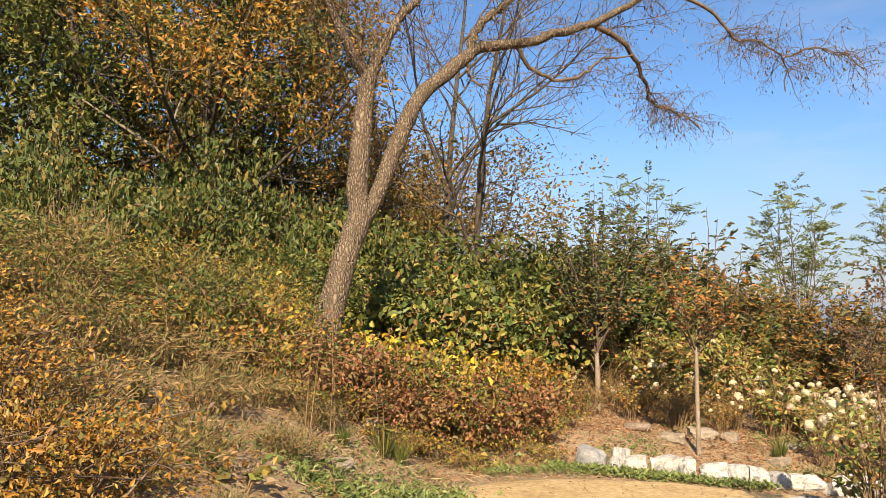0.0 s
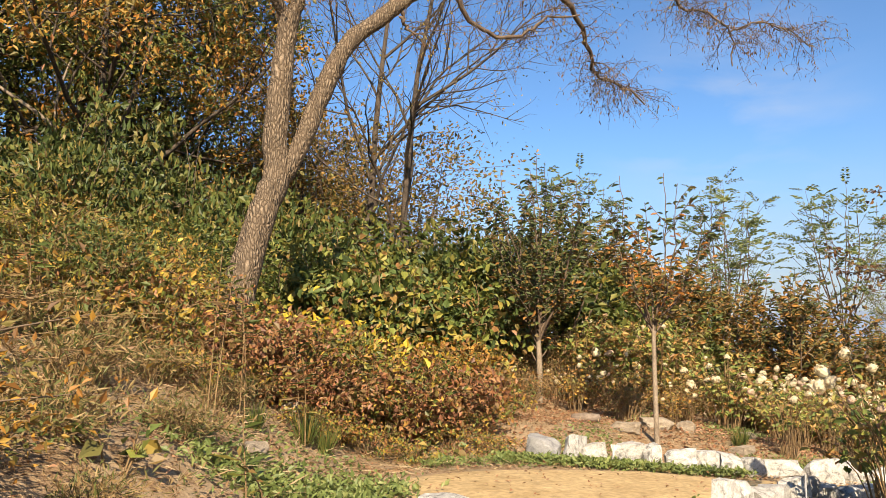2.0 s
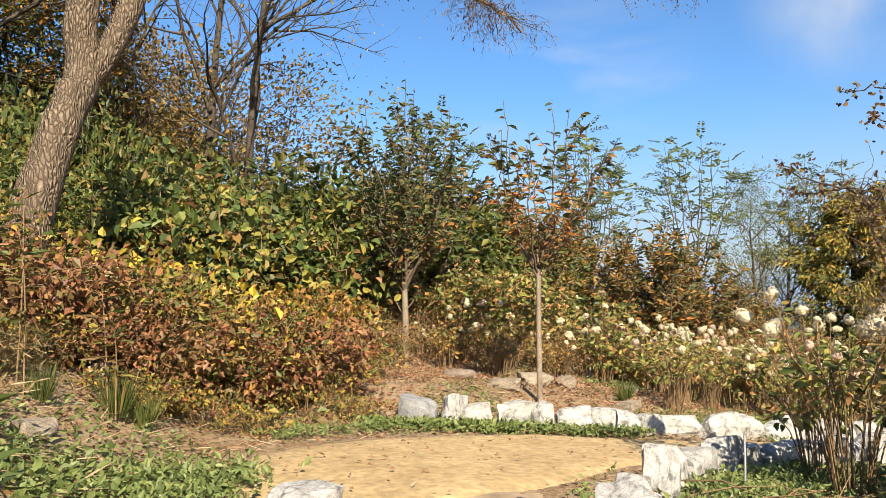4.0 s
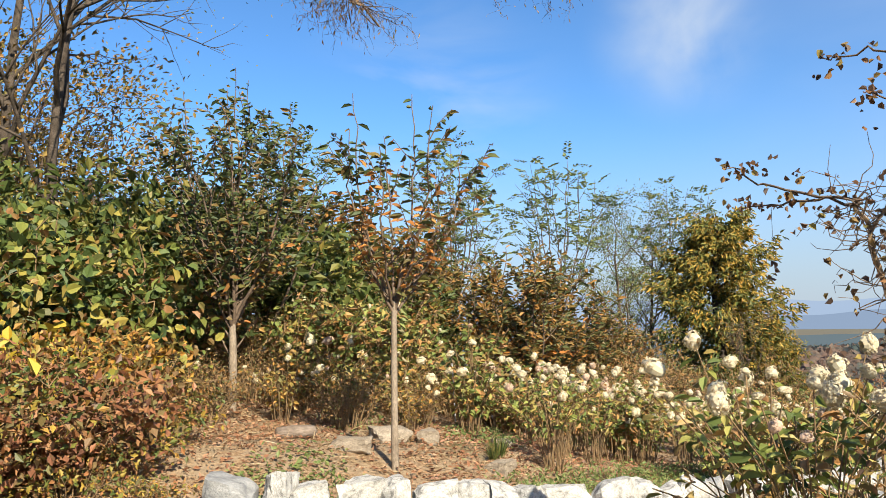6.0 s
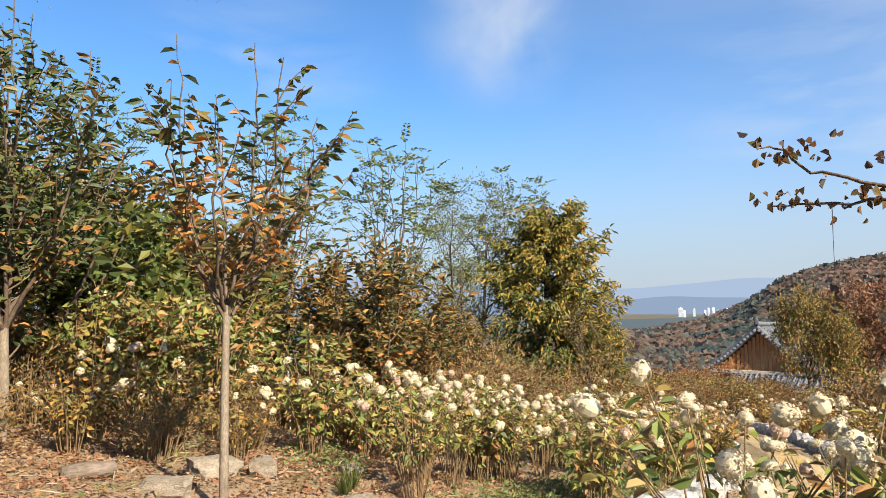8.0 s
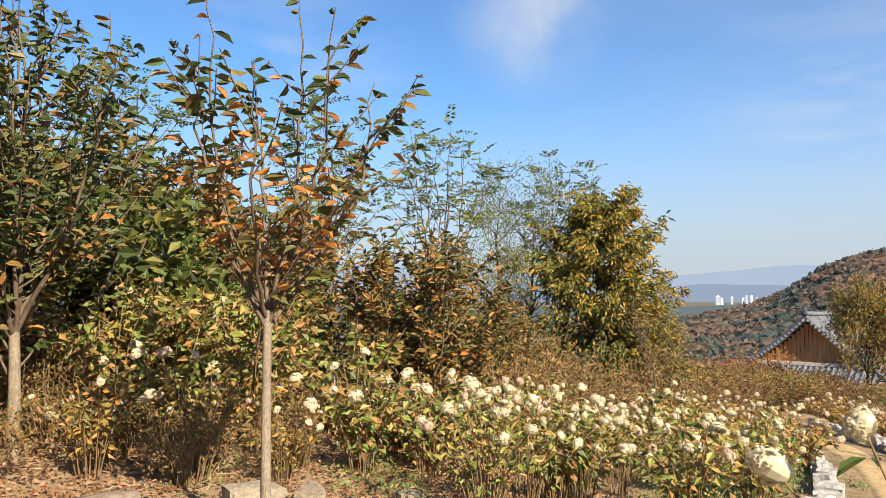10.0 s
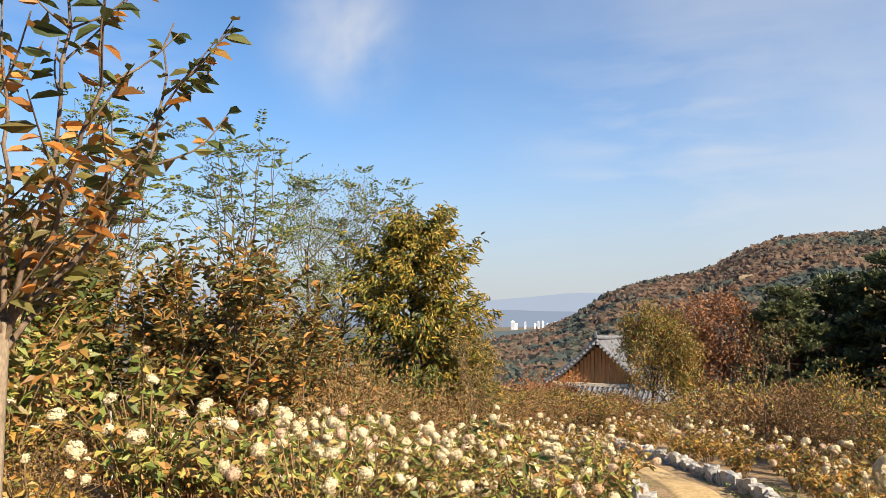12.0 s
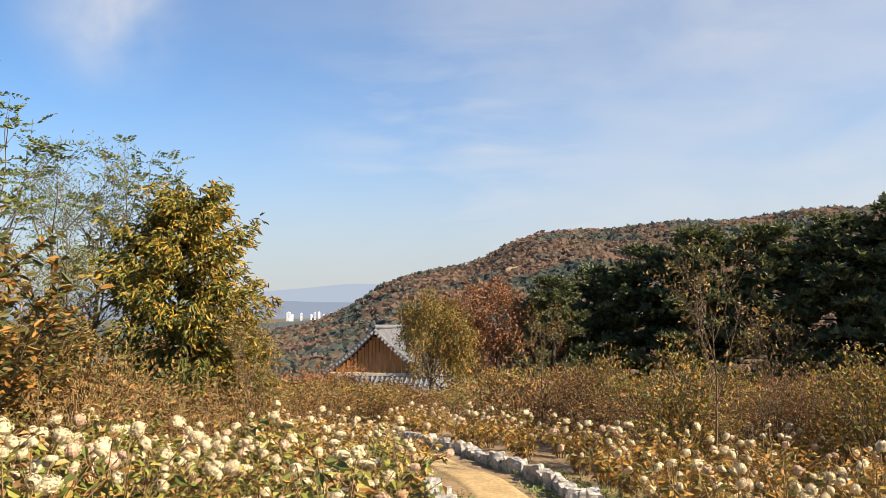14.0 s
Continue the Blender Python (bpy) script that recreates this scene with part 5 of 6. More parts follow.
def hydrangea(seed, stems, tall, width, heads, head_size, leaves, leaf_size, fine, label, leaf=M["leaf_hydrangea"]):
    rng = np.random.default_rng(seed)
    ob = thing("hydrangea", label, "hydrangea", "hydrangeas along the path")
    lines, at, way, crowns = [], [], [], []
    for i in range(stems):
        a = i * 2.4 + rng.normal() * 0.3
        reach = width * 0.5 * math.sqrt((i + 0.5) / stems)
        top = tall * rng.uniform(0.5 if fine else 0.62, 1.0) * (1 - 0.22 * (reach / (0.5 * width)))
        foot = np.array([math.cos(a) * 0.10, math.sin(a) * 0.10, -0.05])
        head = np.array([math.cos(a) * reach, math.sin(a) * reach, top])
        p = spline([foot, foot * 0.5 + head * 0.5 + np.array([0, 0, 0.10 * tall]) - np.array([head[0], head[1], 0]) * 0.15, head], 8)
        lines.append((p, np.linspace(0.008, 0.004, 8)))
        crowns.append((p[-1], unit(p[-1] - p[-2])))
        for _ in range(leaves // stems):
            f = rng.uniform(0.5 if fine else 0.25, 0.98) * 7
            j = min(int(f), 6)
            q = p[j] + (p[j + 1] - p[j]) * (f - j)
            t = rng.uniform(0, 6.28)
            at.append(q)
            way.append((math.cos(t), math.sin(t), rng.uniform(-1.1, 0.3)))
    part("stem_mass", tube_mesh("stem_mass", lines, M["stem"], 4), ob, kind="stuff")
    at, way = np.array(at), np.array(way)
    at = at + unit(way) * 0.03
    part("foliage", leaf_mesh("foliage", at, way, leaf_size * rng.uniform(0.6, 1.25, len(at)), leaf, 0.55, 0.3, rng, flat=1.2, oval=fine), ob, kind="stuff")
    pool = HEADS if fine else SMALL_HEADS
    order = rng.permutation(stems)
    if fine:
        order = sorted(order, key=lambda i: -crowns[i][0][2] - rng.uniform(0, 0.45))
    for k in order[:heads]:
        p, d = crowns[k]
        me = pool[rng.choice(len(pool), p=(0.24, 0.26, 0.22, 0.28) if fine else (0.42, 0.32, 0.17, 0.09))]
        h = part("flower_head", me, ob, "faded pink flower head" if "pink" in me.materials[0].name else "")
        tip = Vector(d) * 0.9 + Vector(rng.normal(size=3)) * (0.6 if fine else 0.35)
        s = head_size * rng.uniform(0.6, 1.35)
        h.matrix_basis = Matrix.Translation(Vector(p) + Vector(d) * s * 0.35) @ tip.to_track_quat("Z", "Y").to_matrix().to_4x4() @ Matrix.Diagonal((s * rng.uniform(0.85, 1.3), s, s * rng.uniform(0.6, 1.0), 1))
    return ob


LABEL = "hydrangea bush with cream and pinkish drying flower heads"
kinds_near = [hydrangea(100 + i, 26, 1.62, 1.6, 12, 0.13, 220, 0.10, True, LABEL) for i in range(3)]
kinds_mid = [hydrangea(110 + i, 24, 1.25, 1.3, 9, 0.13, 400, 0.11, False, LABEL) for i in range(4)]
kinds_thin = [hydrangea(140 + i, 24, 1.15, 1.3, 7, 0.12, 300, 0.10, False, "thin hydrangea bush with brown stems and few cream heads", M["leaf_gold"]) for i in range(3)]
kinds_tall = [hydrangea(130 + i, 18, 1.75, 1.5, 2, 0.12, 560, 0.12, False, "tall leafy hydrangea bush with few cream flower heads") for i in range(2)]
kinds_far = [hydrangea(120 + i, 22, 1.05, 1.5, 8, 0.125, 300, 0.12, False, LABEL, M["leaf_gold"]) for i in range(3)]
NEAR = [(4.3, 8.5, 0, 0.98), (5.85, 12.35, 30, 0.76), (6.75, 12.75, 100, 0.74), (7.8, 13.0, 170, 0.72), (9.0, 13.4, 240, 0.7), (6.9, 8.8, 200, 0.75), (4.0, 7.95, 250, 0.95), (4.75, 7.45, 60, 1.05), (5.2, 8.3, 130, 0.88), (8.0, 8.7, 200, 0.75), (9.2, 8.9, 260, 0.7), (5.9, 7.3, 320, 1.0), (6.4, 12.9, 20, 0.80), (7.5, 13.2, 90, 0.85)]
used = {}


def plant(pool, key, x, y, turn, size):
    ob = pool[key % len(pool)]
    if ob.name in used:
        again(ob, x, y, turn, size)
    else:
        used[ob.name] = True
        put(ob, x, y, turn, size)


for k, (x, y, turn, size) in enumerate(NEAR):
    plant(kinds_near, k, x, y, turn, size)


def bed(pool, seed, x0, x1, gap, side, inner, outer, size):
    """Rows of plants beside the path, on one side of it."""
    rng = np.random.default_rng(seed)
    line = spline(SAND_L if side > 0 else SAND_R, 300)
    x, k = x0, 0
    while x < x1:
        y0 = np.interp(x, line[:, 0], line[:, 1])
        for off in np.arange(inner, outer, gap):
            px, py = x + rng.normal() * 0.22 - (0.25 * off if side > 0 else -0.25 * off), y0 + side * (off + rng.normal() * 0.2)
            if side > 0 and (py - 12.75) ** 2 + (px - 4.0) ** 2 < 3.2 or px < x0 - 1.2:
                continue
            plant(pool, k, px, py, rng.uniform(0, 360), size * rng.uniform(0.85, 1.15))
            k += 1
        x += gap


for k, (x, y, size) in enumerate([(3.5, 14.5, 0.75), (4.5, 14.5, 0.8), (5.2, 14.9, 0.85), (2.5, 15.6, 0.7), (3.9, 15.0, 0.8), (4.9, 13.9, 0.62)]):
    plant(kinds_thin, k, x, y, 61 * k, size)
bed(kinds_mid, 201, 7.8, 14.0, 1.15, 1, 1.2, 5.0, 0.95)
bed(kinds_far, 202, 14.0, 23.0, 1.3, 1, 1.1, 3.4, 0.9)
bed(kinds_thin, 203, 8.0, 14.0, 1.25, -1, 1.3, 5.2, 0.95)
bed(kinds_far, 204, 14.2, 27.0, 1.4, -1, 1.2, 9.0, 0.95)
for k, (x, y) in enumerate([(5.9, 16.0), (6.6, 15.2), (5.2, 16.9), (8.0, 16.6), (5.9, 14.1), (7.6, 14.9), (9.8, 15.4), (4.0, 15.6), (5.0, 15.9), (3.0, 16.2), (4.7, 16.2), (6.4, 16.9), (9.2, 16.6), (4.4, 15.0), (5.3, 15.2)]):
    plant(kinds_tall if y > 15 else kinds_mid, k, x, y, 70 * k, 0.9 + 0.12 * (k % 3))

# ---- withered vine by the bend ----


def vine():
    rng = np.random.default_rng(81)
    ob = thing("withered_vine", "withered climbing vine with curled dark brown leaves on leaning stems", "vine", at=(3.5, 7.1, ground_z(3.5, 7.1)))
    s = -np.array([3.5, 7.1, ground_z(3.5, 7.1)])
    stems = [[(3.52, 7.08, -0.1), (3.60, 7.04, 0.8), (3.58, 7.02, 1.4), (3.53, 6.98, 1.9), (3.56, 6.92, 2.4), (3.62, 6.85, 2.75)],
             [(3.50, 7.12, -0.1), (3.55, 7.15, 0.7), (3.52, 7.18, 1.3), (3.46, 7.25, 1.75), (3.44, 7.30, 1.95)],
             [(3.70, 6.95, -0.1), (3.85, 6.75, 1.0), (3.95, 6.55, 1.8), (3.9, 6.45, 2.4)]]
    arms = [[(3.44, 7.28, 1.93), (3.44, 7.55, 2.02), (3.45, 7.75, 2.07), (3.46, 7.88, 2.16), (3.45, 7.95, 2.2)], [(3.45, 7.27, 1.92), (3.46, 7.5, 1.96), (3.48, 7.75, 1.98), (3.5, 7.92, 2.0)],
            [(3.53, 6.98, 2.1), (3.5, 7.1, 2.3), (3.48, 7.25, 2.38)], [(3.55, 6.95, 2.2), (3.5, 7.12, 2.5), (3.45, 7.3, 2.55), (3.42, 7.42, 2.56)], [(3.46, 7.25, 1.8), (3.5, 7.1, 2.1), (3.52, 7.0, 2.3)],
            [(3.56, 6.92, 2.4), (3.7, 6.75, 2.55), (3.8, 6.6, 2.5)], [(3.6, 7.0, 1.2), (3.7, 6.85, 1.5), (3.9, 6.6, 1.6)]]
    for p in stems:
        q = spline(p, 20) + s
        q[1:] += rng.normal(size=(19, 3)) * 0.012
        part("stem", tube_mesh("stem", [(q, np.linspace(0.018, 0.009, 20))], M["stem"], 6), ob)
    lines, at = [], []
    for p in arms:
        q = spline(p, 14) + s
        q[1:] += rng.normal(size=(13, 3)) * 0.01
        lines.append((q, np.linspace(0.008, 0.003, 14)))
        at += list(q[rng.integers(2, 14, 26)] + rng.normal(size=(26, 3)) * 0.03)
    for p in stems:
        q = spline(p, 40) + s
        for _ in range(120):
            a = q[rng.integers(6, 40)]
            w = unit(rng.normal(size=3))
            run = [a]
            for _ in range(6):
                w = unit(w + rng.normal(size=3) * 0.6 + np.array([0, 0, -0.05]))
                run.append(run[-1] + w * 0.05)
            lines.append((np.array(run), np.linspace(0.003, 0.0012, 7)))
            if rng.random() < 0.75:
                at.append(run[-1])
            if rng.random() < 0.4:
                at.append(run[3])
    drop = np.array([(3.48, 7.72, 1.98), (3.48, 7.72, 1.85), (3.485, 7.72, 1.66)]) + s
    lines.append((drop, np.array([0.0015, 0.001, 0.001])))
    at += [drop[2], drop[2] + np.array([0, 0, 0.06]), drop[2] + np.array([0, 0.01, 0.02])]
    part("tendril_mass", tube_mesh("tendril_mass", lines, M["twig"], 3), ob, "wiry dry tendrils", "stuff")
    at = np.repeat(np.array(at), 2, 0)
    at = at + rng.normal(size=at.shape) * 0.012
    way = rng.normal(size=at.shape) * 0.8 + np.array([0, 0, -0.6])
    part("foliage", leaf_mesh("foliage", at, way, rng.uniform(0.02, 0.042, len(at)), M["leaf_vine"], 0.75, 0.5, rng, oval=True), ob, "curled dark brown withered leaves", "stuff")


vine()
dead = bush("dead_brush", "dry leafless brush and wiry brown stems", "bush", 82, 1.3, 1.2, M["leaf_russet"], 0.075, 1500, M["stem"], 46, ratio=0.55, clumps=140, tight=0.10)
put(dead, 4.1, 6.7, 0, 0.85)
again(dead, 5.1, 6.1, 100, 1.0)
again(dead, 4.5, 6.9, 200, 1.0)

# ---- far side of the garden ----
field = bush("brown_shrub", "brown autumn shrub with thin upright twigs", "bush", 83, 2.6, 2.4, M["leaf_field"], 0.15, 1000, M["stem"], 24, clumps=150, tight=0.2, low=0.1, twigs=False)
rng_f = np.random.default_rng(84)
field_red = bush("brown_shrub", "autumn shrub in mixed green and rust leaf", "bush", 183, 2.4, 2.3, M["leaf_mixed"], 0.15, 900, M["twig"], 22, clumps=140, tight=0.2, low=0.1, twigs=False)
put(field_red, 27.5, 12.0)
put(field, 25.5, 14.5)
for k in range(105):
    r, az = rng_f.uniform(25, 44), rng_f.uniform(-17, 36)
    x, y = 3 + r * math.cos(radians(az)), 9.5 + r * math.sin(radians(az))
    if 14 < az < 25 and r < 29:
        continue
    again((field, field_red, field)[k % 3], x, y, rng_f.uniform(0, 360), rng_f.uniform(0.65, 1.2), 0, rng_f.uniform(0.75, 1.25) * (0.68 if az > 15 else 1.0))
near_shrub = bush("brown_shrub", "brown and olive autumn shrub with thin upright twigs", "bush", 283, 1.9, 2.1, M["leaf_field"], 0.08, 2400, M["twig"], 34, ratio=0.5, clumps=120, tight=0.16, low=0.15)
put(near_shrub, 19.5, 8.2)
olive_shrub = bush("brown_shrub", "olive and rust autumn shrub with thin twigs", "bush", 284, 2.0, 2.2, M["leaf_mixed"], 0.085, 2200, M["twig"], 30, ratio=0.5, clumps=110, tight=0.17, low=0.12)
put(olive_shrub, 18.2, 6.4)
for k in range(34):
    r, az = rng_f.uniform(15.5, 25), rng_f.uniform(-22, 9)
    again((near_shrub, olive_shrub)[k % 2], 3 + r * math.cos(radians(az)), 9.5 + r * math.sin(radians(az)), rng_f.uniform(0, 360), rng_f.uniform(0.75, 1.15), 0, rng_f.uniform(0.55, 1.2))
slim = tree("slim_sapling", "slim young tree with a few brown leaves", "tree", 85, 2.7, 0.025, M["twig"], M["leaf_russet"], 0.09, 0.6, CHERRY, ratio=0.4, spray=0.05)
put(slim, 17.1, 9.3, 0, 1.05)
again(slim, 22.0, 8.0, 120, 0.9)
again(slim, 24.0, 13.5, 220, 0.95)
again(slim, 21.5, 4.6, 300, 0.9)
again(slim, 13.9, 16.2, 40, 0.7)
ROUND = dict(kids=(0, 6, 7, 12), spread=0.62, shrink=0.62, wander=0.1, lift=0.02)
ROUND["from"] = 0.15
maple = tree("maple_tree", "round maple tree in dull red autumn leaf", "tree", 86, 5.6, 0.13, M["dark_trunk"], M["leaf_maple"], 0.26, 4, ROUND, spray=0.3)
put(maple, 49.5, 21.5, 0, 0.95)
again(maple, 52.5, 19.0, 90, 0.8)
red_shrub = bush("red_shrub", "low red-leaved maple shrub beside the roof", "bush", 186, 4.2, 2.0, M["leaf_maple"], 0.24, 1100, M["twig"], 20, clumps=110, tight=0.3, low=0.15, twigs=False)
put(red_shrub, 47.3, 32.7)
again(red_shrub, 44.6, 33.8, 100, 0.95)
again(red_shrub, 50.0, 31.8, 200, 1.0)
gold = tree("gold_tree", "small tree in olive and gold leaf", "tree", 87, 4.4, 0.10, M["dark_trunk"], M["leaf_mixed"], 0.19, 6, ROUND, spray=0.25)
put(gold, 43.0, 23.4, 0, 0.75, 0, 1.1)


def pine():
    rng = np.random.default_rng(88)
    ob = thing("pine_tree", "tall dark green pine tree, dense to the ground", "tree", "row of pines")
    trunk = spline([(0, 0, -0.2), (0.1, 0.05, 4), (0, 0.1, 8), (0.05, 0, 11.5)], 14)
    part("trunk", tube_mesh("trunk", [(trunk, np.linspace(0.2, 0.04, 14))], M["dark_trunk"], 8), ob)
    lines, at, way = [], [], []
    for _ in range(95):
        f = rng.uniform(0.08, 1.0)
        z = f * 11.3
        a = rng.uniform(0, 6.28)
        reach = (3.5 * (1 - f) ** 0.6 + 0.35) * rng.uniform(0.65, 1.1)
        d = np.array([math.cos(a), math.sin(a), 0])
        p = spline([np.array([0, 0, z]), np.array([0, 0, z]) + d * reach * 0.6 + np.array([0, 0, 0.05]), np.array([0, 0, z + 0.35]) + d * reach], 6)
        lines.append((p, np.linspace(0.05, 0.012, 6)))
        for q in range(int(8 + reach * 9)):
            t = rng.uniform(0.3, 1.0) * 5
            j = min(int(t), 4)
            c = p[j] + (p[j + 1] - p[j]) * (t - j) + rng.normal(size=3) * np.array([0.22, 0.22, 0.14])
            out = unit(d * 0.5 + np.array([0, 0, 0.75]) + rng.normal(size=3) * 0.25)
            for _ in range(6):
                at.append(c)
                way.append(out + rng.normal(size=3) * 0.55)
    part("branchwork", tube_mesh("branchwork", lines, M["dark_trunk"], 4), ob, kind="stuff")
    at, way = np.array(at), np.array(way)
    part("crown", leaf_mesh("crown", at, way, rng.uniform(0.28, 0.5, len(at)), M["leaf_pine"], 0.42, rng=rng), ob, kind="stuff")
    return ob


first_pine = pine()
put(first_pine, 51.5, 15.6, 0, 0.95, 0, 0.74)
for x, y, turn, size in [(50.8, 12.4, 70, 0.87), (50.0, 9.4, 140, 0.94), (49.5, 6.0, 210, 0.94), (49.0, 2.6, 280, 0.96), (48.0, -0.6, 350, 0.97), (47.0, -4.0, 40, 1.0), (46.5, -8.0, 250, 1.0)]:
    again(first_pine, x, y, turn, size * 1.35, 0, size * 0.95)
again(first_pine, 48.5, 17.6, 110, 0.9, 0, 0.66)

# ---- temple roof in the valley ----
M["tile"] = rough_material("grey_roof_tile", (0.11, 0.115, 0.13), (0.21, 0.22, 0.24), 2.0, 0.7, 0.3, 0.02)
M["plank"] = rough_material("orange_wood_plank", (0.34, 0.14, 0.05), (0.50, 0.23, 0.085), 3.0, 0.7, 0.3, 0.01, (1, 1, 0.2))
M["plaster"] = rough_material("pale_plaster", (0.55, 0.48, 0.38), (0.66, 0.58, 0.46), 1.0)
M["ridge_white"] = rough_material("lime_ridge", (0.34, 0.34, 0.35), (0.48, 0.48, 0.48), 2.0)


def temple():
    ob = thing("temple_hall", "temple hall with grey tiled hip-and-gable roof and orange timber gable", "building")
    half, rise, long = 4.6, 3.7, 13.0

    def curve(u):
        """Height of the sagging roof slope at a share of the way out from the ridge."""
        return rise * (1 - u) ** 1.18

    for side in (-1, 1):
        n = 14
        v, f = [], []
        for i in range(n + 1):
            u = i / n * 1.06
            for x in (0.0, long):
                v.append((x, side * half * u, curve(min(u, 1)) - max(0, u - 1)))
        for i in range(n + 1):
            u = i / n * 1.06
            for x in (0.0, long):
                v.append((x, side * half * u, curve(min(u, 1)) - max(0, u - 1) - 0.22))
        k = 2 * (n + 1)
        for i in range(n):
            f.append((2 * i, 2 * i + 1, 2 * i + 3, 2 * i + 2))
            f.append((k + 2 * i, k + 2 * i + 2, k + 2 * i + 3, k + 2 * i + 1))
            f.append((2 * i, 2 * i + 2, k + 2 * i + 2, k + 2 * i))
            f.append((2 * i + 1, k + 2 * i + 1, k + 2 * i + 3, 2 * i + 3))
        roof = part("roof", np_mesh("roof", v, f, M["tile"]), ob)
        for j in range(30):
            x = 0.1 + j * (long - 0.2) / 29
            u = np.linspace(0, 1.05, 10)
            p = np.stack([np.full(10, x), side * half * u, rise * np.maximum(0, 1 - u) ** 1.18 + 0.05], -1)
            part("tile_ridge", tube_mesh("tile_ridge", [(p, 0.10)], M["tile"], 6), roof)
        u = np.linspace(0, 1.06, 12)
        p = np.stack([np.full(12, -0.12), side * half * u, rise * np.maximum(0, 1 - u) ** 1.18 + 0.10], -1)
        part("barge_edge", tube_mesh("barge_edge", [(p, 0.19)], M["tile"], 8), ob, "dark tiled verge of the gable")
        for j in range(16):
            uu = 0.04 + j / 16
            z = rise * (1 - uu) ** 1.18
            bm = bmesh.new()
            bmesh.ops.create_cone(bm, cap_ends=True, segments=10, radius1=0.11, radius2=0.11, depth=0.12)
            bmesh.ops.transform(bm, matrix=pose(-0.33, side * half * uu, z - 0.02, 0, 90, 0), verts=bm.verts)
            part("end_tile", bm_mesh("end_tile", bm, M["ridge_white"]), ob)
    # timber gable of upright planks
    for j in range(26):
        y0 = -half + 0.25 + j * (2 * half - 0.5) / 26
        y1 = y0 + (2 * half - 0.5) / 26 - 0.04
        top = min(rise * (1 - min(1, abs(y) / half)) ** 1.18 for y in (y0, y1)) - 0.22
        if top > 0.15:
            bm = bmesh.new()
            box(bm, 0.35 + 0.04 * (j % 2), y0, 0.0, 0.47, y1, top)
            part("plank", bm_mesh("plank", bm, M["plank"]), ob)
    bm = bmesh.new()
    box(bm, 0.05, -half * 0.98, -0.28, 0.5, half * 0.98, 0.02, 0.03)
    part("beam", bm_mesh("beam", bm, M["plaster"]), ob, "pale beam under the gable")
    p = np.stack([np.linspace(-0.4, long, 12), np.zeros(12), rise + 0.18 + 0.35 * np.linspace(1, -0.2, 12) ** 2 * 0.6], -1)
    part("ridge", tube_mesh("ridge", [(p, 0.2)], M["tile"], 8), ob, "raised tiled ridge of the roof")
    bm = bmesh.new()
    box(bm, -0.5, -0.13, rise + 0.3, -0.2, 0.13, rise + 0.95, 0.05)
    part("finial", bm_mesh("finial", bm, M["tile"]), ob)
    # lower hipped skirt roof below the gable
    for x0, x1, y0, y1 in ((-3.0, 0.4, -half - 2.6, half + 2.6),):
        v = [(0.3, -half, -0.25), (0.3, half, -0.25), (-3.2, half + 3.0, -1.75), (-3.2, -half - 3.0, -1.75), (0.3, -half, -0.6), (0.3, half, -0.6), (-3.2, half + 3.0, -2.1), (-3.2, -half - 3.0, -2.1)]
        f = [(0, 1, 2, 3), (7, 6, 5, 4), (3, 2, 6, 7), (0, 3, 7, 4), (1, 5, 6, 2), (0, 4, 5, 1)]
        skirt = part("lower_roof", np_mesh("lower_roof", v, f, M["tile"]), ob)
        for j in range(34):
            y = -half - 2.8 + j * (2 * half + 5.6) / 33
            yt = max(-half, min(half, y))
            ft = 0.0 if abs(y) <= half else (abs(y) - half) / 3.0
            a = np.array([0.3 - 3.5 * ft, y, -0.2 - 1.5 * ft])
            b = np.array([-3.25, y, -1.70])
            part("tile_ridge", tube_mesh("tile_ridge", [(np.array([a, (a + b) / 2 - np.array([0, 0, 0.04]), b]), 0.10)], M["tile"], 6), skirt)
    for side in (-1, 1):
        v = [(0.0, side * half, 0.0), (long, side * half, 0.0), (long + 2, side * (half + 3.0), -1.75), (-3.2, side * (half + 3.0), -1.75), (0.0, side * half, -0.35), (long, side * half, -0.35), (long + 2, side * (half + 3.0), -2.1), (-3.2, side * (half + 3.0), -2.1)]
        f = [(0, 1, 2, 3), (7, 6, 5, 4), (3, 2, 6, 7), (0, 3, 7, 4), (1, 5, 6, 2), (0, 4, 5, 1)]
        part("lower_roof", np_mesh("lower_roof", v, f, M["tile"]), ob)
    bm = bmesh.new()
    box(bm, -0.8, -half - 1.0, -9.0, long, half + 1.0, -1.2)
    part("wall", bm_mesh("wall", bm, M["plank"]), ob)
    ob.matrix_basis = pose(67.6, 37.1, -4.25, 0, 0, 9)
    return ob


temple()

# ---- litter, grass and ground cover ----


def scatter(count, seed, x0, x1, y0, y1, keep):
    rng = np.random.default_rng(seed)
    x, y = rng.uniform(x0, x1, count), rng.uniform(y0, y1, count)
    ok = keep(x, y, rng)
    return x[ok], y[ok], rng


def on_path(x, y):
    l, r = spline(SAND_L, 300), spline(SAND_R, 300)
    yl, yr = np.interp(x, l[:, 0], l[:, 1]), np.interp(x, r[3:, 0], r[3:, 1])
    sand = (y < yl) & (y > yr) & (x > 0.1)
    dirt = (y < 8.6) & (x > np.interp(y, [0, 3, 5.5, 7.4, 8.7], [-1.0, -1.1, -0.9, -0.1, 0.2])) & (x < np.interp(y, [0, 3, 5.5, 7.3, 8.4], [0.9, 0.9, 1.2, 1.55, 2.0]))
    return sand | dirt


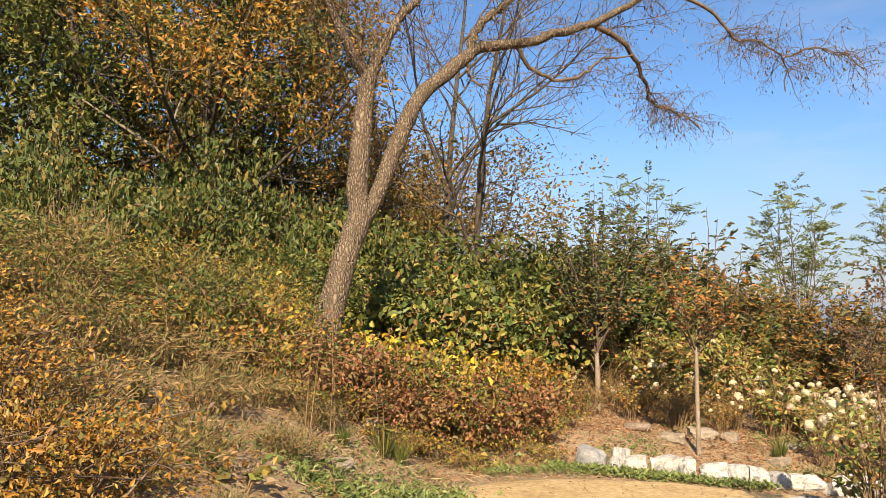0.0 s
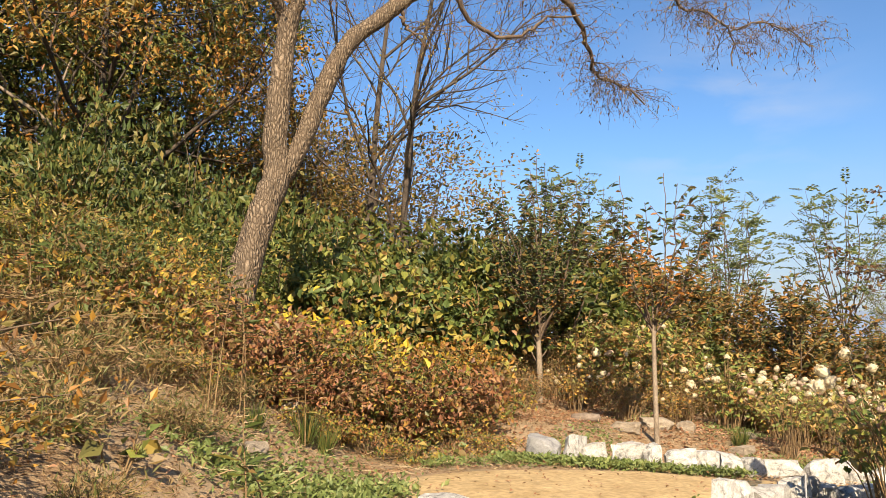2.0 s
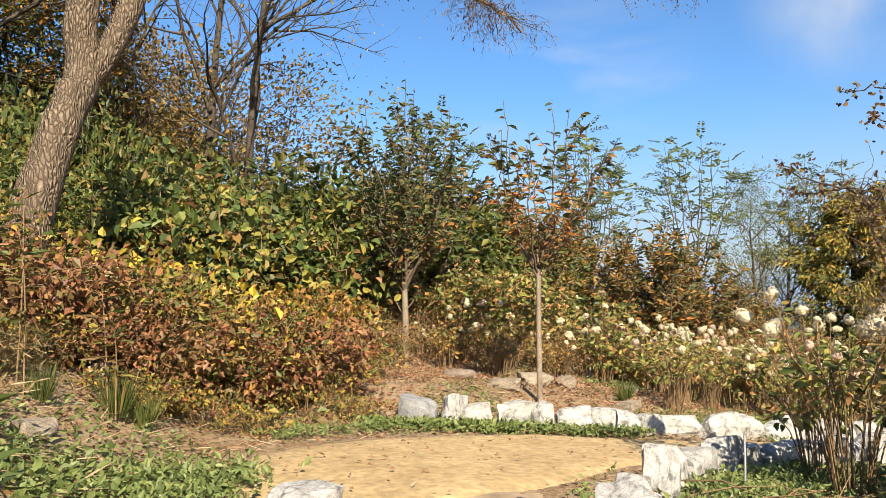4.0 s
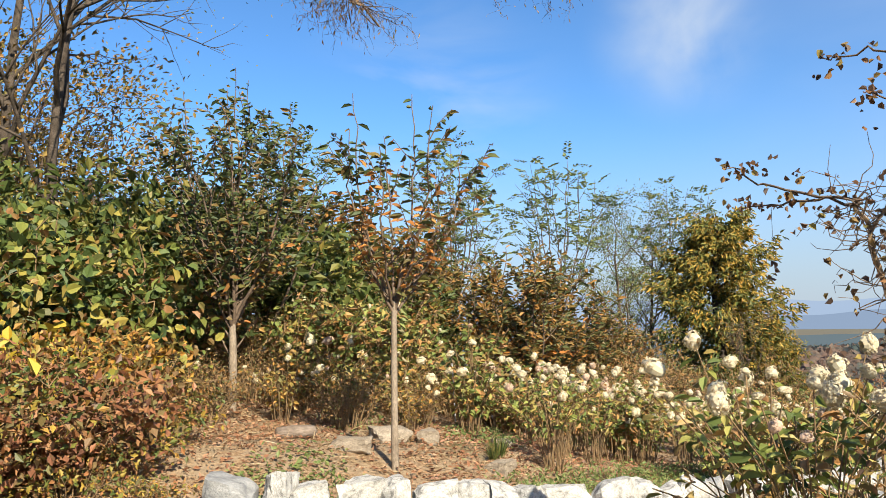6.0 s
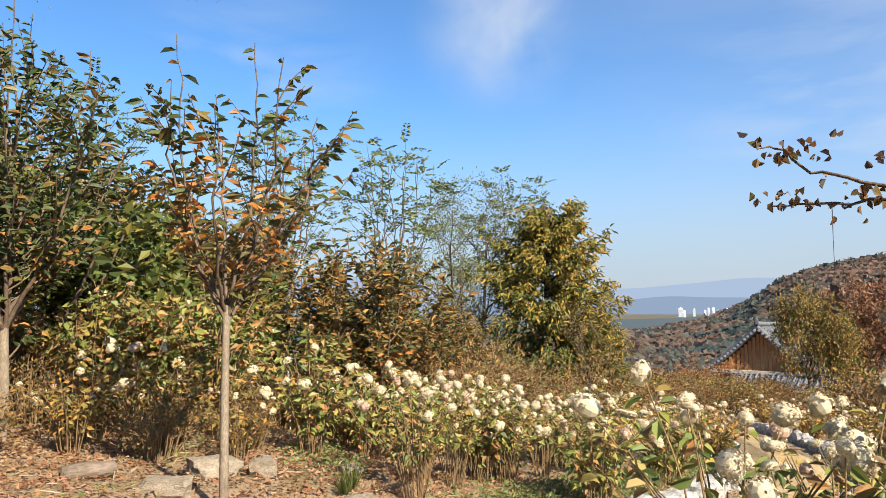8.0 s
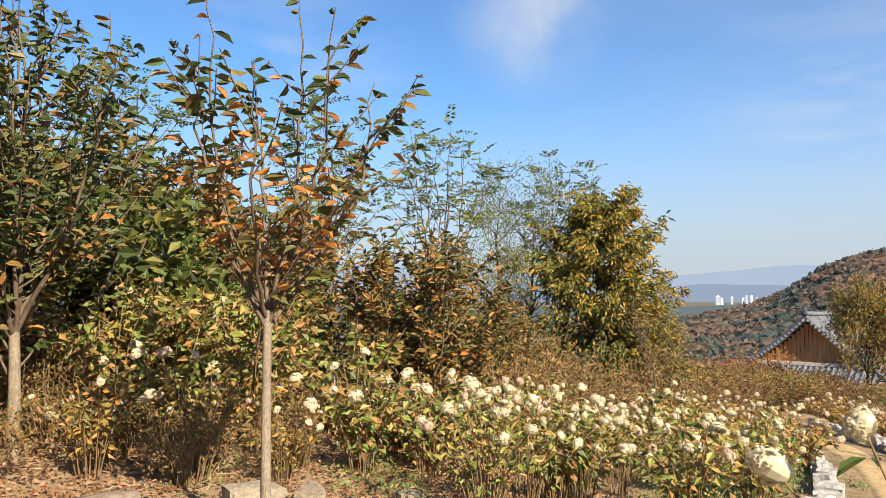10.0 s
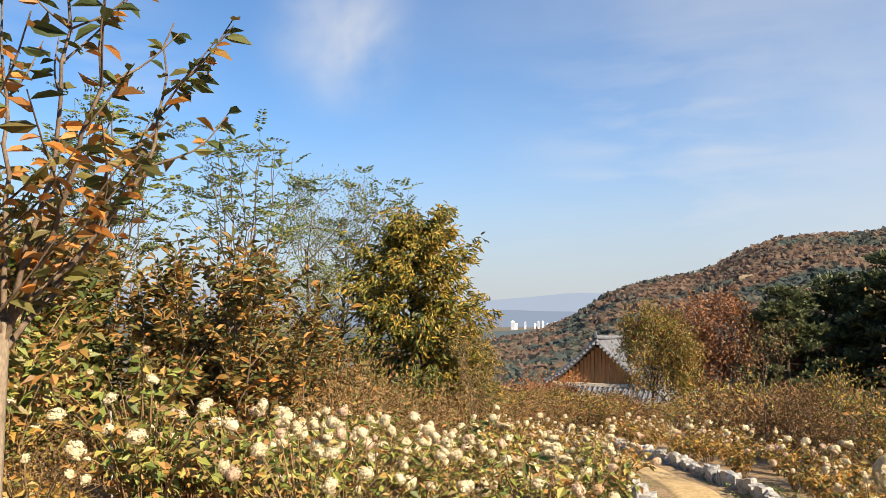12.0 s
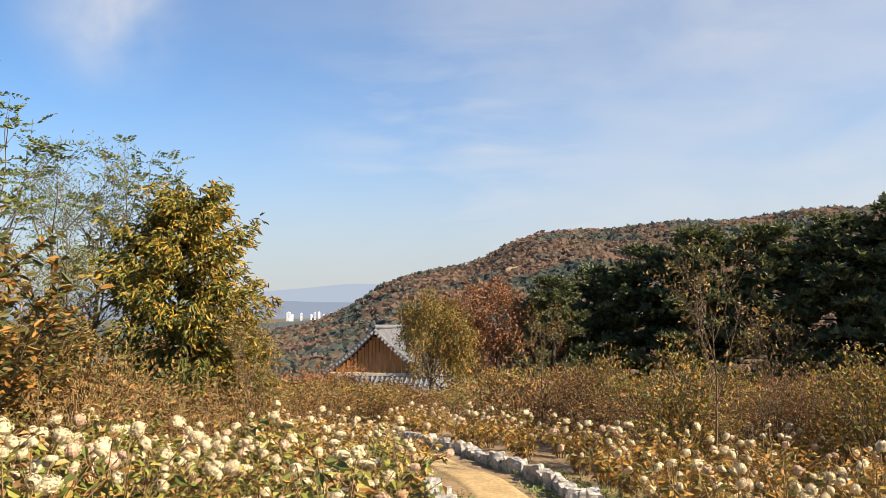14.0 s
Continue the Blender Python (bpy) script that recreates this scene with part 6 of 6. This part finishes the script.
def patches(x, y, scale, shift=0.0):
    return np.sin(x * scale + 1.7 + shift) * np.sin(y * scale * 1.3 + 0.4 + shift) + 0.6 * np.sin(x * scale * 2.7 - y * scale * 1.9 + shift)


def stuff(name, me, label, category):
    return tagged(new(name, me), label, category, kind="stuff")


x, y, rng = scatter(60000, 301, -7, 12, 3, 19, lambda x, y, r: (r.random(len(x)) < np.where(on_path(x, y), 0.11, 0.8)))
at = np.stack([x, y, height(x, y) + 0.012 + rng.random(len(x)) * 0.02 + 0.03 * on_path(x, y)], -1)
way = np.stack([rng.normal(size=len(x)), rng.normal(size=len(x)), rng.normal(size=len(x)) * 0.25], -1)
stuff("leaf_litter", leaf_mesh("leaf_litter", at, way, rng.uniform(0.025, 0.065, len(x)), M["leaf_litter"], 0.5, 0.3, rng, flat=2.5), "brown fallen leaves strewn over the soil", "leaves")
x, y, rng = scatter(46000, 312, -7, 7, 4, 18.5, lambda x, y, r: (~on_path(x, y)) & (r.random(len(x)) < np.where(x < 0.6, 0.8, 0.3)))
at = np.stack([x, y, height(x, y) + 0.008 + rng.random(len(x)) * 0.035], -1)
a = rng.uniform(0, 6.28, len(x))
way = np.stack([np.cos(a), np.sin(a), rng.normal(size=len(x)) * 0.15], -1)
stuff("straw_litter", leaf_mesh("straw_litter", at, way, rng.uniform(0.08, 0.28, len(x)), M["leaf_dry"], 0.05, 0.2, rng, flat=2.5), "pale dry grass stalks lying on the soil", "straw")
x, y, rng = scatter(16000, 313, 0.8, 8.5, 11.7, 18, lambda x, y, r: (~on_path(x, y)) & (patches(x, y, 0.7, 2.0) + r.normal(size=len(x)) * 0.4 > -0.35))
at = np.stack([x, y, height(x, y) + 0.012 + rng.random(len(x)) * 0.03], -1)
way = np.stack([rng.normal(size=len(x)), rng.normal(size=len(x)), rng.normal(size=len(x)) * 0.3], -1)
stuff("red_litter", leaf_mesh("red_litter", at, way, rng.uniform(0.03, 0.075, len(x)), M["leaf_red"], 0.5, 0.4, rng, flat=1.8), "red-brown fallen leaves under the saplings", "leaves")
x, y, rng = scatter(90000, 302, -6, 16, 4, 16, lambda x, y, r: (~on_path(x, y)) & (patches(x, y, 1.1) + r.normal(size=len(x)) * 0.2 > 0.62))
at = np.stack([x, y, height(x, y) + rng.random(len(x)) * 0.07], -1)
way = np.stack([rng.normal(size=len(x)), rng.normal(size=len(x)), 0.3 + rng.normal(size=len(x)) * 0.4], -1)
stuff("ground_cover", leaf_mesh("ground_cover", at, way, rng.uniform(0.03, 0.075, len(x)), M["leaf_ground"], 0.6, 0.25, rng, flat=1.5), "low green weeds and clover on the soil", "weeds")


def strip(line, count, seed, wide, name, mat, lo, hi, ratio, label):
    """Low green growth along a line on the ground."""
    p = spline(line, 200)
    rng = np.random.default_rng(seed)
    c = p[rng.integers(0, 200, count)] + rng.normal(size=(count, 2)) * wide
    at = np.stack([c[:, 0], c[:, 1], height(c[:, 0], c[:, 1]) + rng.random(count) * 0.08], -1)
    way = np.stack([rng.normal(size=count), rng.normal(size=count), 0.5 + rng.normal(size=count) * 0.5], -1)
    stuff(name, leaf_mesh(name, at, way, rng.uniform(lo, hi, count), mat, ratio, 0.25, rng, flat=1.5), label, "weeds")


strip([(1.5, 11.45), (2.4, 11.1), (3.2, 10.9), (4.2, 10.72)], 3600, 303, 0.10, "green_edging", M["leaf_ground"], 0.03, 0.08, 0.55, "green weeds growing along the stones")
strip([(0.5, 10.95), (1.1, 11.1), (1.8, 11.2)], 700, 314, 0.10, "green_edging", M["leaf_ground"], 0.03, 0.09, 0.3, "green grass at the back of the sand path")
strip([(-1.5, 8.3), (-0.9, 8.8), (-0.35, 9.05), (-0.1, 9.5)], 2600, 304, 0.22, "green_edging", M["leaf_ground"], 0.03, 0.09, 0.55, "green weeds beside the sand path")
strip([(2.3, 7.2), (3.2, 8.0), (4.4, 8.6), (5.6, 8.9)], 5200, 305, 0.26, "green_edging", M["leaf_ground"], 0.03, 0.08, 0.55, "green weeds in the bed by the bend")
strip([(5.0, 11.6), (8.0, 12.3), (11, 12.9), (14, 13.9), (18, 16.2)], 9000, 306, 0.28, "green_edging", M["leaf_ground"], 0.04, 0.09, 0.3, "green grass along the path edge")
strip([(6.0, 9.1), (10.0, 9.7), (14, 10.6), (18, 12.8)], 6000, 307, 0.28, "green_edging", M["leaf_ground"], 0.04, 0.09, 0.3, "green grass along the path edge")


def grass_tuft(seed, tall, blades, mat, label):
    rng = np.random.default_rng(seed)
    a = rng.uniform(0, 6.28, blades)
    lean_ = rng.uniform(0.05, 0.6, blades)
    way = np.stack([np.cos(a) * lean_, np.sin(a) * lean_, np.ones(blades)], -1)
    at = np.stack([np.cos(a), np.sin(a), np.zeros(blades)], -1) * rng.uniform(0, 0.06, blades)[:, None]
    ob = thing("grass_tuft", label, "grass")
    part("blade_mass", leaf_mesh("blade_mass", at, way, tall * rng.uniform(0.5, 1.1, blades), mat, 0.028, 0.2, rng), ob, kind="stuff")
    return ob


tuft = grass_tuft(311, 0.42, 150, M["leaf_green"], "tuft of green grass blades on the bank")
put(tuft, -0.75, 10.3)
for x, y, turn, size in [(-0.55, 10.4, 40, 0.8), (5.3, 12.6, 80, 0.7), (5.15, 12.5, 140, 0.55), (-3.0, 8.2, 200, 0.9), (-1.2, 9.8, 250, 0.7)]:
    again(tuft, x, y, turn, size)

# tall seeding weed stalks
stalk_rng = np.random.default_rng(320)


def tall_weed(seed, tall, x, y):
    rng = np.random.default_rng(seed)
    ob = thing("tall_weed", "tall thin weed stalk with drooping narrow leaves", "weed", at=(x, y, ground_z(x, y)))
    for k in range(2):
        p = spline([(0.05 * k, 0, -0.05), (0.06 * k + 0.03 * rng.normal(), 0.03 * rng.normal(), tall * 0.5), (0.1 * rng.normal(), 0.1 * rng.normal(), tall * (1 - 0.2 * k))], 10)
        part("stalk", tube_mesh("stalk", [(p, np.linspace(0.008, 0.003, 10))], M["stem"], 5), ob)
        f = np.linspace(3, 9, 20)
        at = np.array([p[min(int(q), 8)] + (p[min(int(q), 8) + 1] - p[min(int(q), 8)]) * (q - min(int(q), 8)) for q in f])
        a = np.arange(20) * 2.4
        way = np.stack([np.cos(a), np.sin(a), np.linspace(-0.2, 0.3, 20)], -1)
        part("foliage", leaf_mesh("foliage", at, way, rng.uniform(0.10, 0.22, 20), M["leaf_weed"], 0.18, 0.3, rng, flat=2), ob, kind="stuff")


for k, (x, y, tall) in enumerate([(-1.6, 9.4, 1.5), (-1.35, 9.7, 1.35), (-1.05, 6.9, 0.85), (-0.8, 10.2, 1.0), (-3.2, 9.6, 1.1)]):
    tall_weed(330 + k, tall, x, y)
big_leaf = bush("seedling", "seedling with broad bright green leaves", "weed", 341, 0.34, 0.38, M["leaf_lime"], 0.14, 14, M["stem"], 3, ratio=0.75, clumps=9, tight=0.05)
put(big_leaf, -1.9, 7.4)
again(big_leaf, 0.55, 11.3, 80, 0.9)
again(big_leaf, 0.9, 11.4, 160, 0.7)
again(big_leaf, -3.0, 6.7, 200, 1.0)

# solar path light beside the dirt path
M["black"] = rough_material("black_plastic", (0.012, 0.012, 0.014), (0.03, 0.03, 0.032), 20.0, 0.4, 0.1, 0.005)
clear, cn, cl, cp = nodes_of("clear_plastic")
cp.inputs["Base Color"].default_value = (0.75, 0.77, 0.78, 1)
cp.inputs["Roughness"].default_value = 0.05
cp.inputs["Transmission Weight"].default_value = 1.0


def solar_light(x, y):
    ob = thing("solar_light", "small black solar path light staked in the soil", "lamp", at=(x, y, ground_z(x, y)))

    def turned(name, profile, mat, label=""):
        bm = bmesh.new()
        ring0 = None
        for r, z in profile:
            ring = [bm.verts.new((r * math.cos(a), r * math.sin(a), z)) for a in np.linspace(0, 2 * math.pi, 20, endpoint=False)]
            if ring0:
                for i in range(20):
                    bm.faces.new((ring0[i], ring0[(i + 1) % 20], ring[(i + 1) % 20], ring[i]))
            ring0 = ring
        bm.faces.new(ring0)
        part(name, bm_mesh(name, bm, mat, True), ob, label)

    turned("stake", [(0.004, -0.12), (0.012, 0.0), (0.014, 0.18), (0.022, 0.2), (0.022, 0.21)], M["black"])
    turned("lens", [(0.035, 0.205), (0.046, 0.23), (0.05, 0.28), (0.05, 0.285)], clear, "clear plastic lens")
    turned("cap", [(0.05, 0.282), (0.088, 0.284), (0.092, 0.292), (0.085, 0.306), (0.05, 0.312), (0.02, 0.313)], M["black"], "round black cap")


solar_light(-0.62, 7.62)

# stake, log and stones near the saplings
stake = thing("garden_stake", "thin pale metal garden stake", "stake", at=(6.15, 14.9, ground_z(6.15, 14.9)))
part("rod", tube_mesh("rod", [(np.array([(0, 0, -0.1), (-0.02, 0, 0.4), (-0.05, 0, 0.85)]), 0.009)], M["ridge_white"], 6), stake)
stake2 = thing("garden_stake", "thin pale garden stake by the bed", "stake", at=(3.3, 8.2, ground_z(3.3, 8.2)))
part("rod", tube_mesh("rod", [(np.array([(0, 0, -0.1), (0.01, 0, 0.2), (0.01, 0, 0.38)]), 0.008)], M["ridge_white"], 6), stake2)
M["log"] = rough_material("weathered_log", (0.15, 0.11, 0.08), (0.28, 0.22, 0.17), 8.0, 0.95, 0.8, 0.02, (0.3, 1, 1))
logob = thing("log", "short weathered log lying on the leaf litter", "log", at=(3.35, 13.6, ground_z(3.35, 13.6) + 0.06))
lp = np.array([(-0.22, 0.02, 0), (-0.2, 0.02, 0), (0, 0, 0.01), (0.2, -0.03, 0), (0.22, -0.03, 0)])
part("wood", tube_mesh("wood", [(lp, np.array([0.02, 0.07, 0.075, 0.065, 0.02]))], M["log"], 10), logob)
M["rock"] = rough_material("brown_field_stone", (0.24, 0.19, 0.135), (0.42, 0.35, 0.26), 4.0, 0.9, 0.6, 0.02)
ROCKS = []
for s in range(4):
    me = stone_mesh(60 + s)
    me.materials.clear()
    me.materials.append(M["rock"])
    ROCKS.append(me)
for k, (x, y, sx, sy, sz, turn) in enumerate([(4.35, 13.35, 0.5, 0.4, 0.22, 10), (4.75, 13.2, 0.3, 0.25, 0.2, 60), (3.7, 12.9, 0.45, 0.3, 0.16, 120), (5.1, 12.3, 0.3, 0.25, 0.14, 30), (1.9, 14.0, 0.4, 0.3, 0.14, 80), (0.75, 8.15, 0.16, 0.12, 0.1, 0), (-1.2, 9.2, 0.3, 0.2, 0.12, 40), (-0.9, 11.0, 0.3, 0.2, 0.2, 75), (5.6, 13.0, 0.25, 0.2, 0.14, 10)]):
    ob = new("rock", ROCKS[k % 4])
    ob.matrix_basis = pose(x, y, ground_z(x, y) + sz * 0.25, 0, 0, turn) @ Matrix.Diagonal((sx, sy, sz, 1))
    tagged(ob, "brown field stone half sunk in the soil", "rock")
# dry twig pile in the bed by the bend
trng = np.random.default_rng(350)
lines = []
for _ in range(160):
    c = np.array([2.9 + trng.normal() * 0.35, 7.15 + trng.normal() * 0.3])
    a = trng.uniform(0, 6.28)
    l = trng.uniform(0.15, 0.4)
    z = ground_z(c[0], c[1]) + trng.uniform(0.01, 0.14)
    d = np.array([math.cos(a), math.sin(a)]) * l
    lines.append((np.array([(*(c - d), z - 0.02), (c[0], c[1], z + trng.normal() * 0.03), (*(c + d), z + trng.normal() * 0.04)]), np.array([0.006, 0.005, 0.003])))
pile = thing("twig_pile", "pile of dry cut twigs on the bed", "twigs")
part("twig_mass", tube_mesh("twig_mass", lines, M["stem"], 4), pile, kind="stuff")
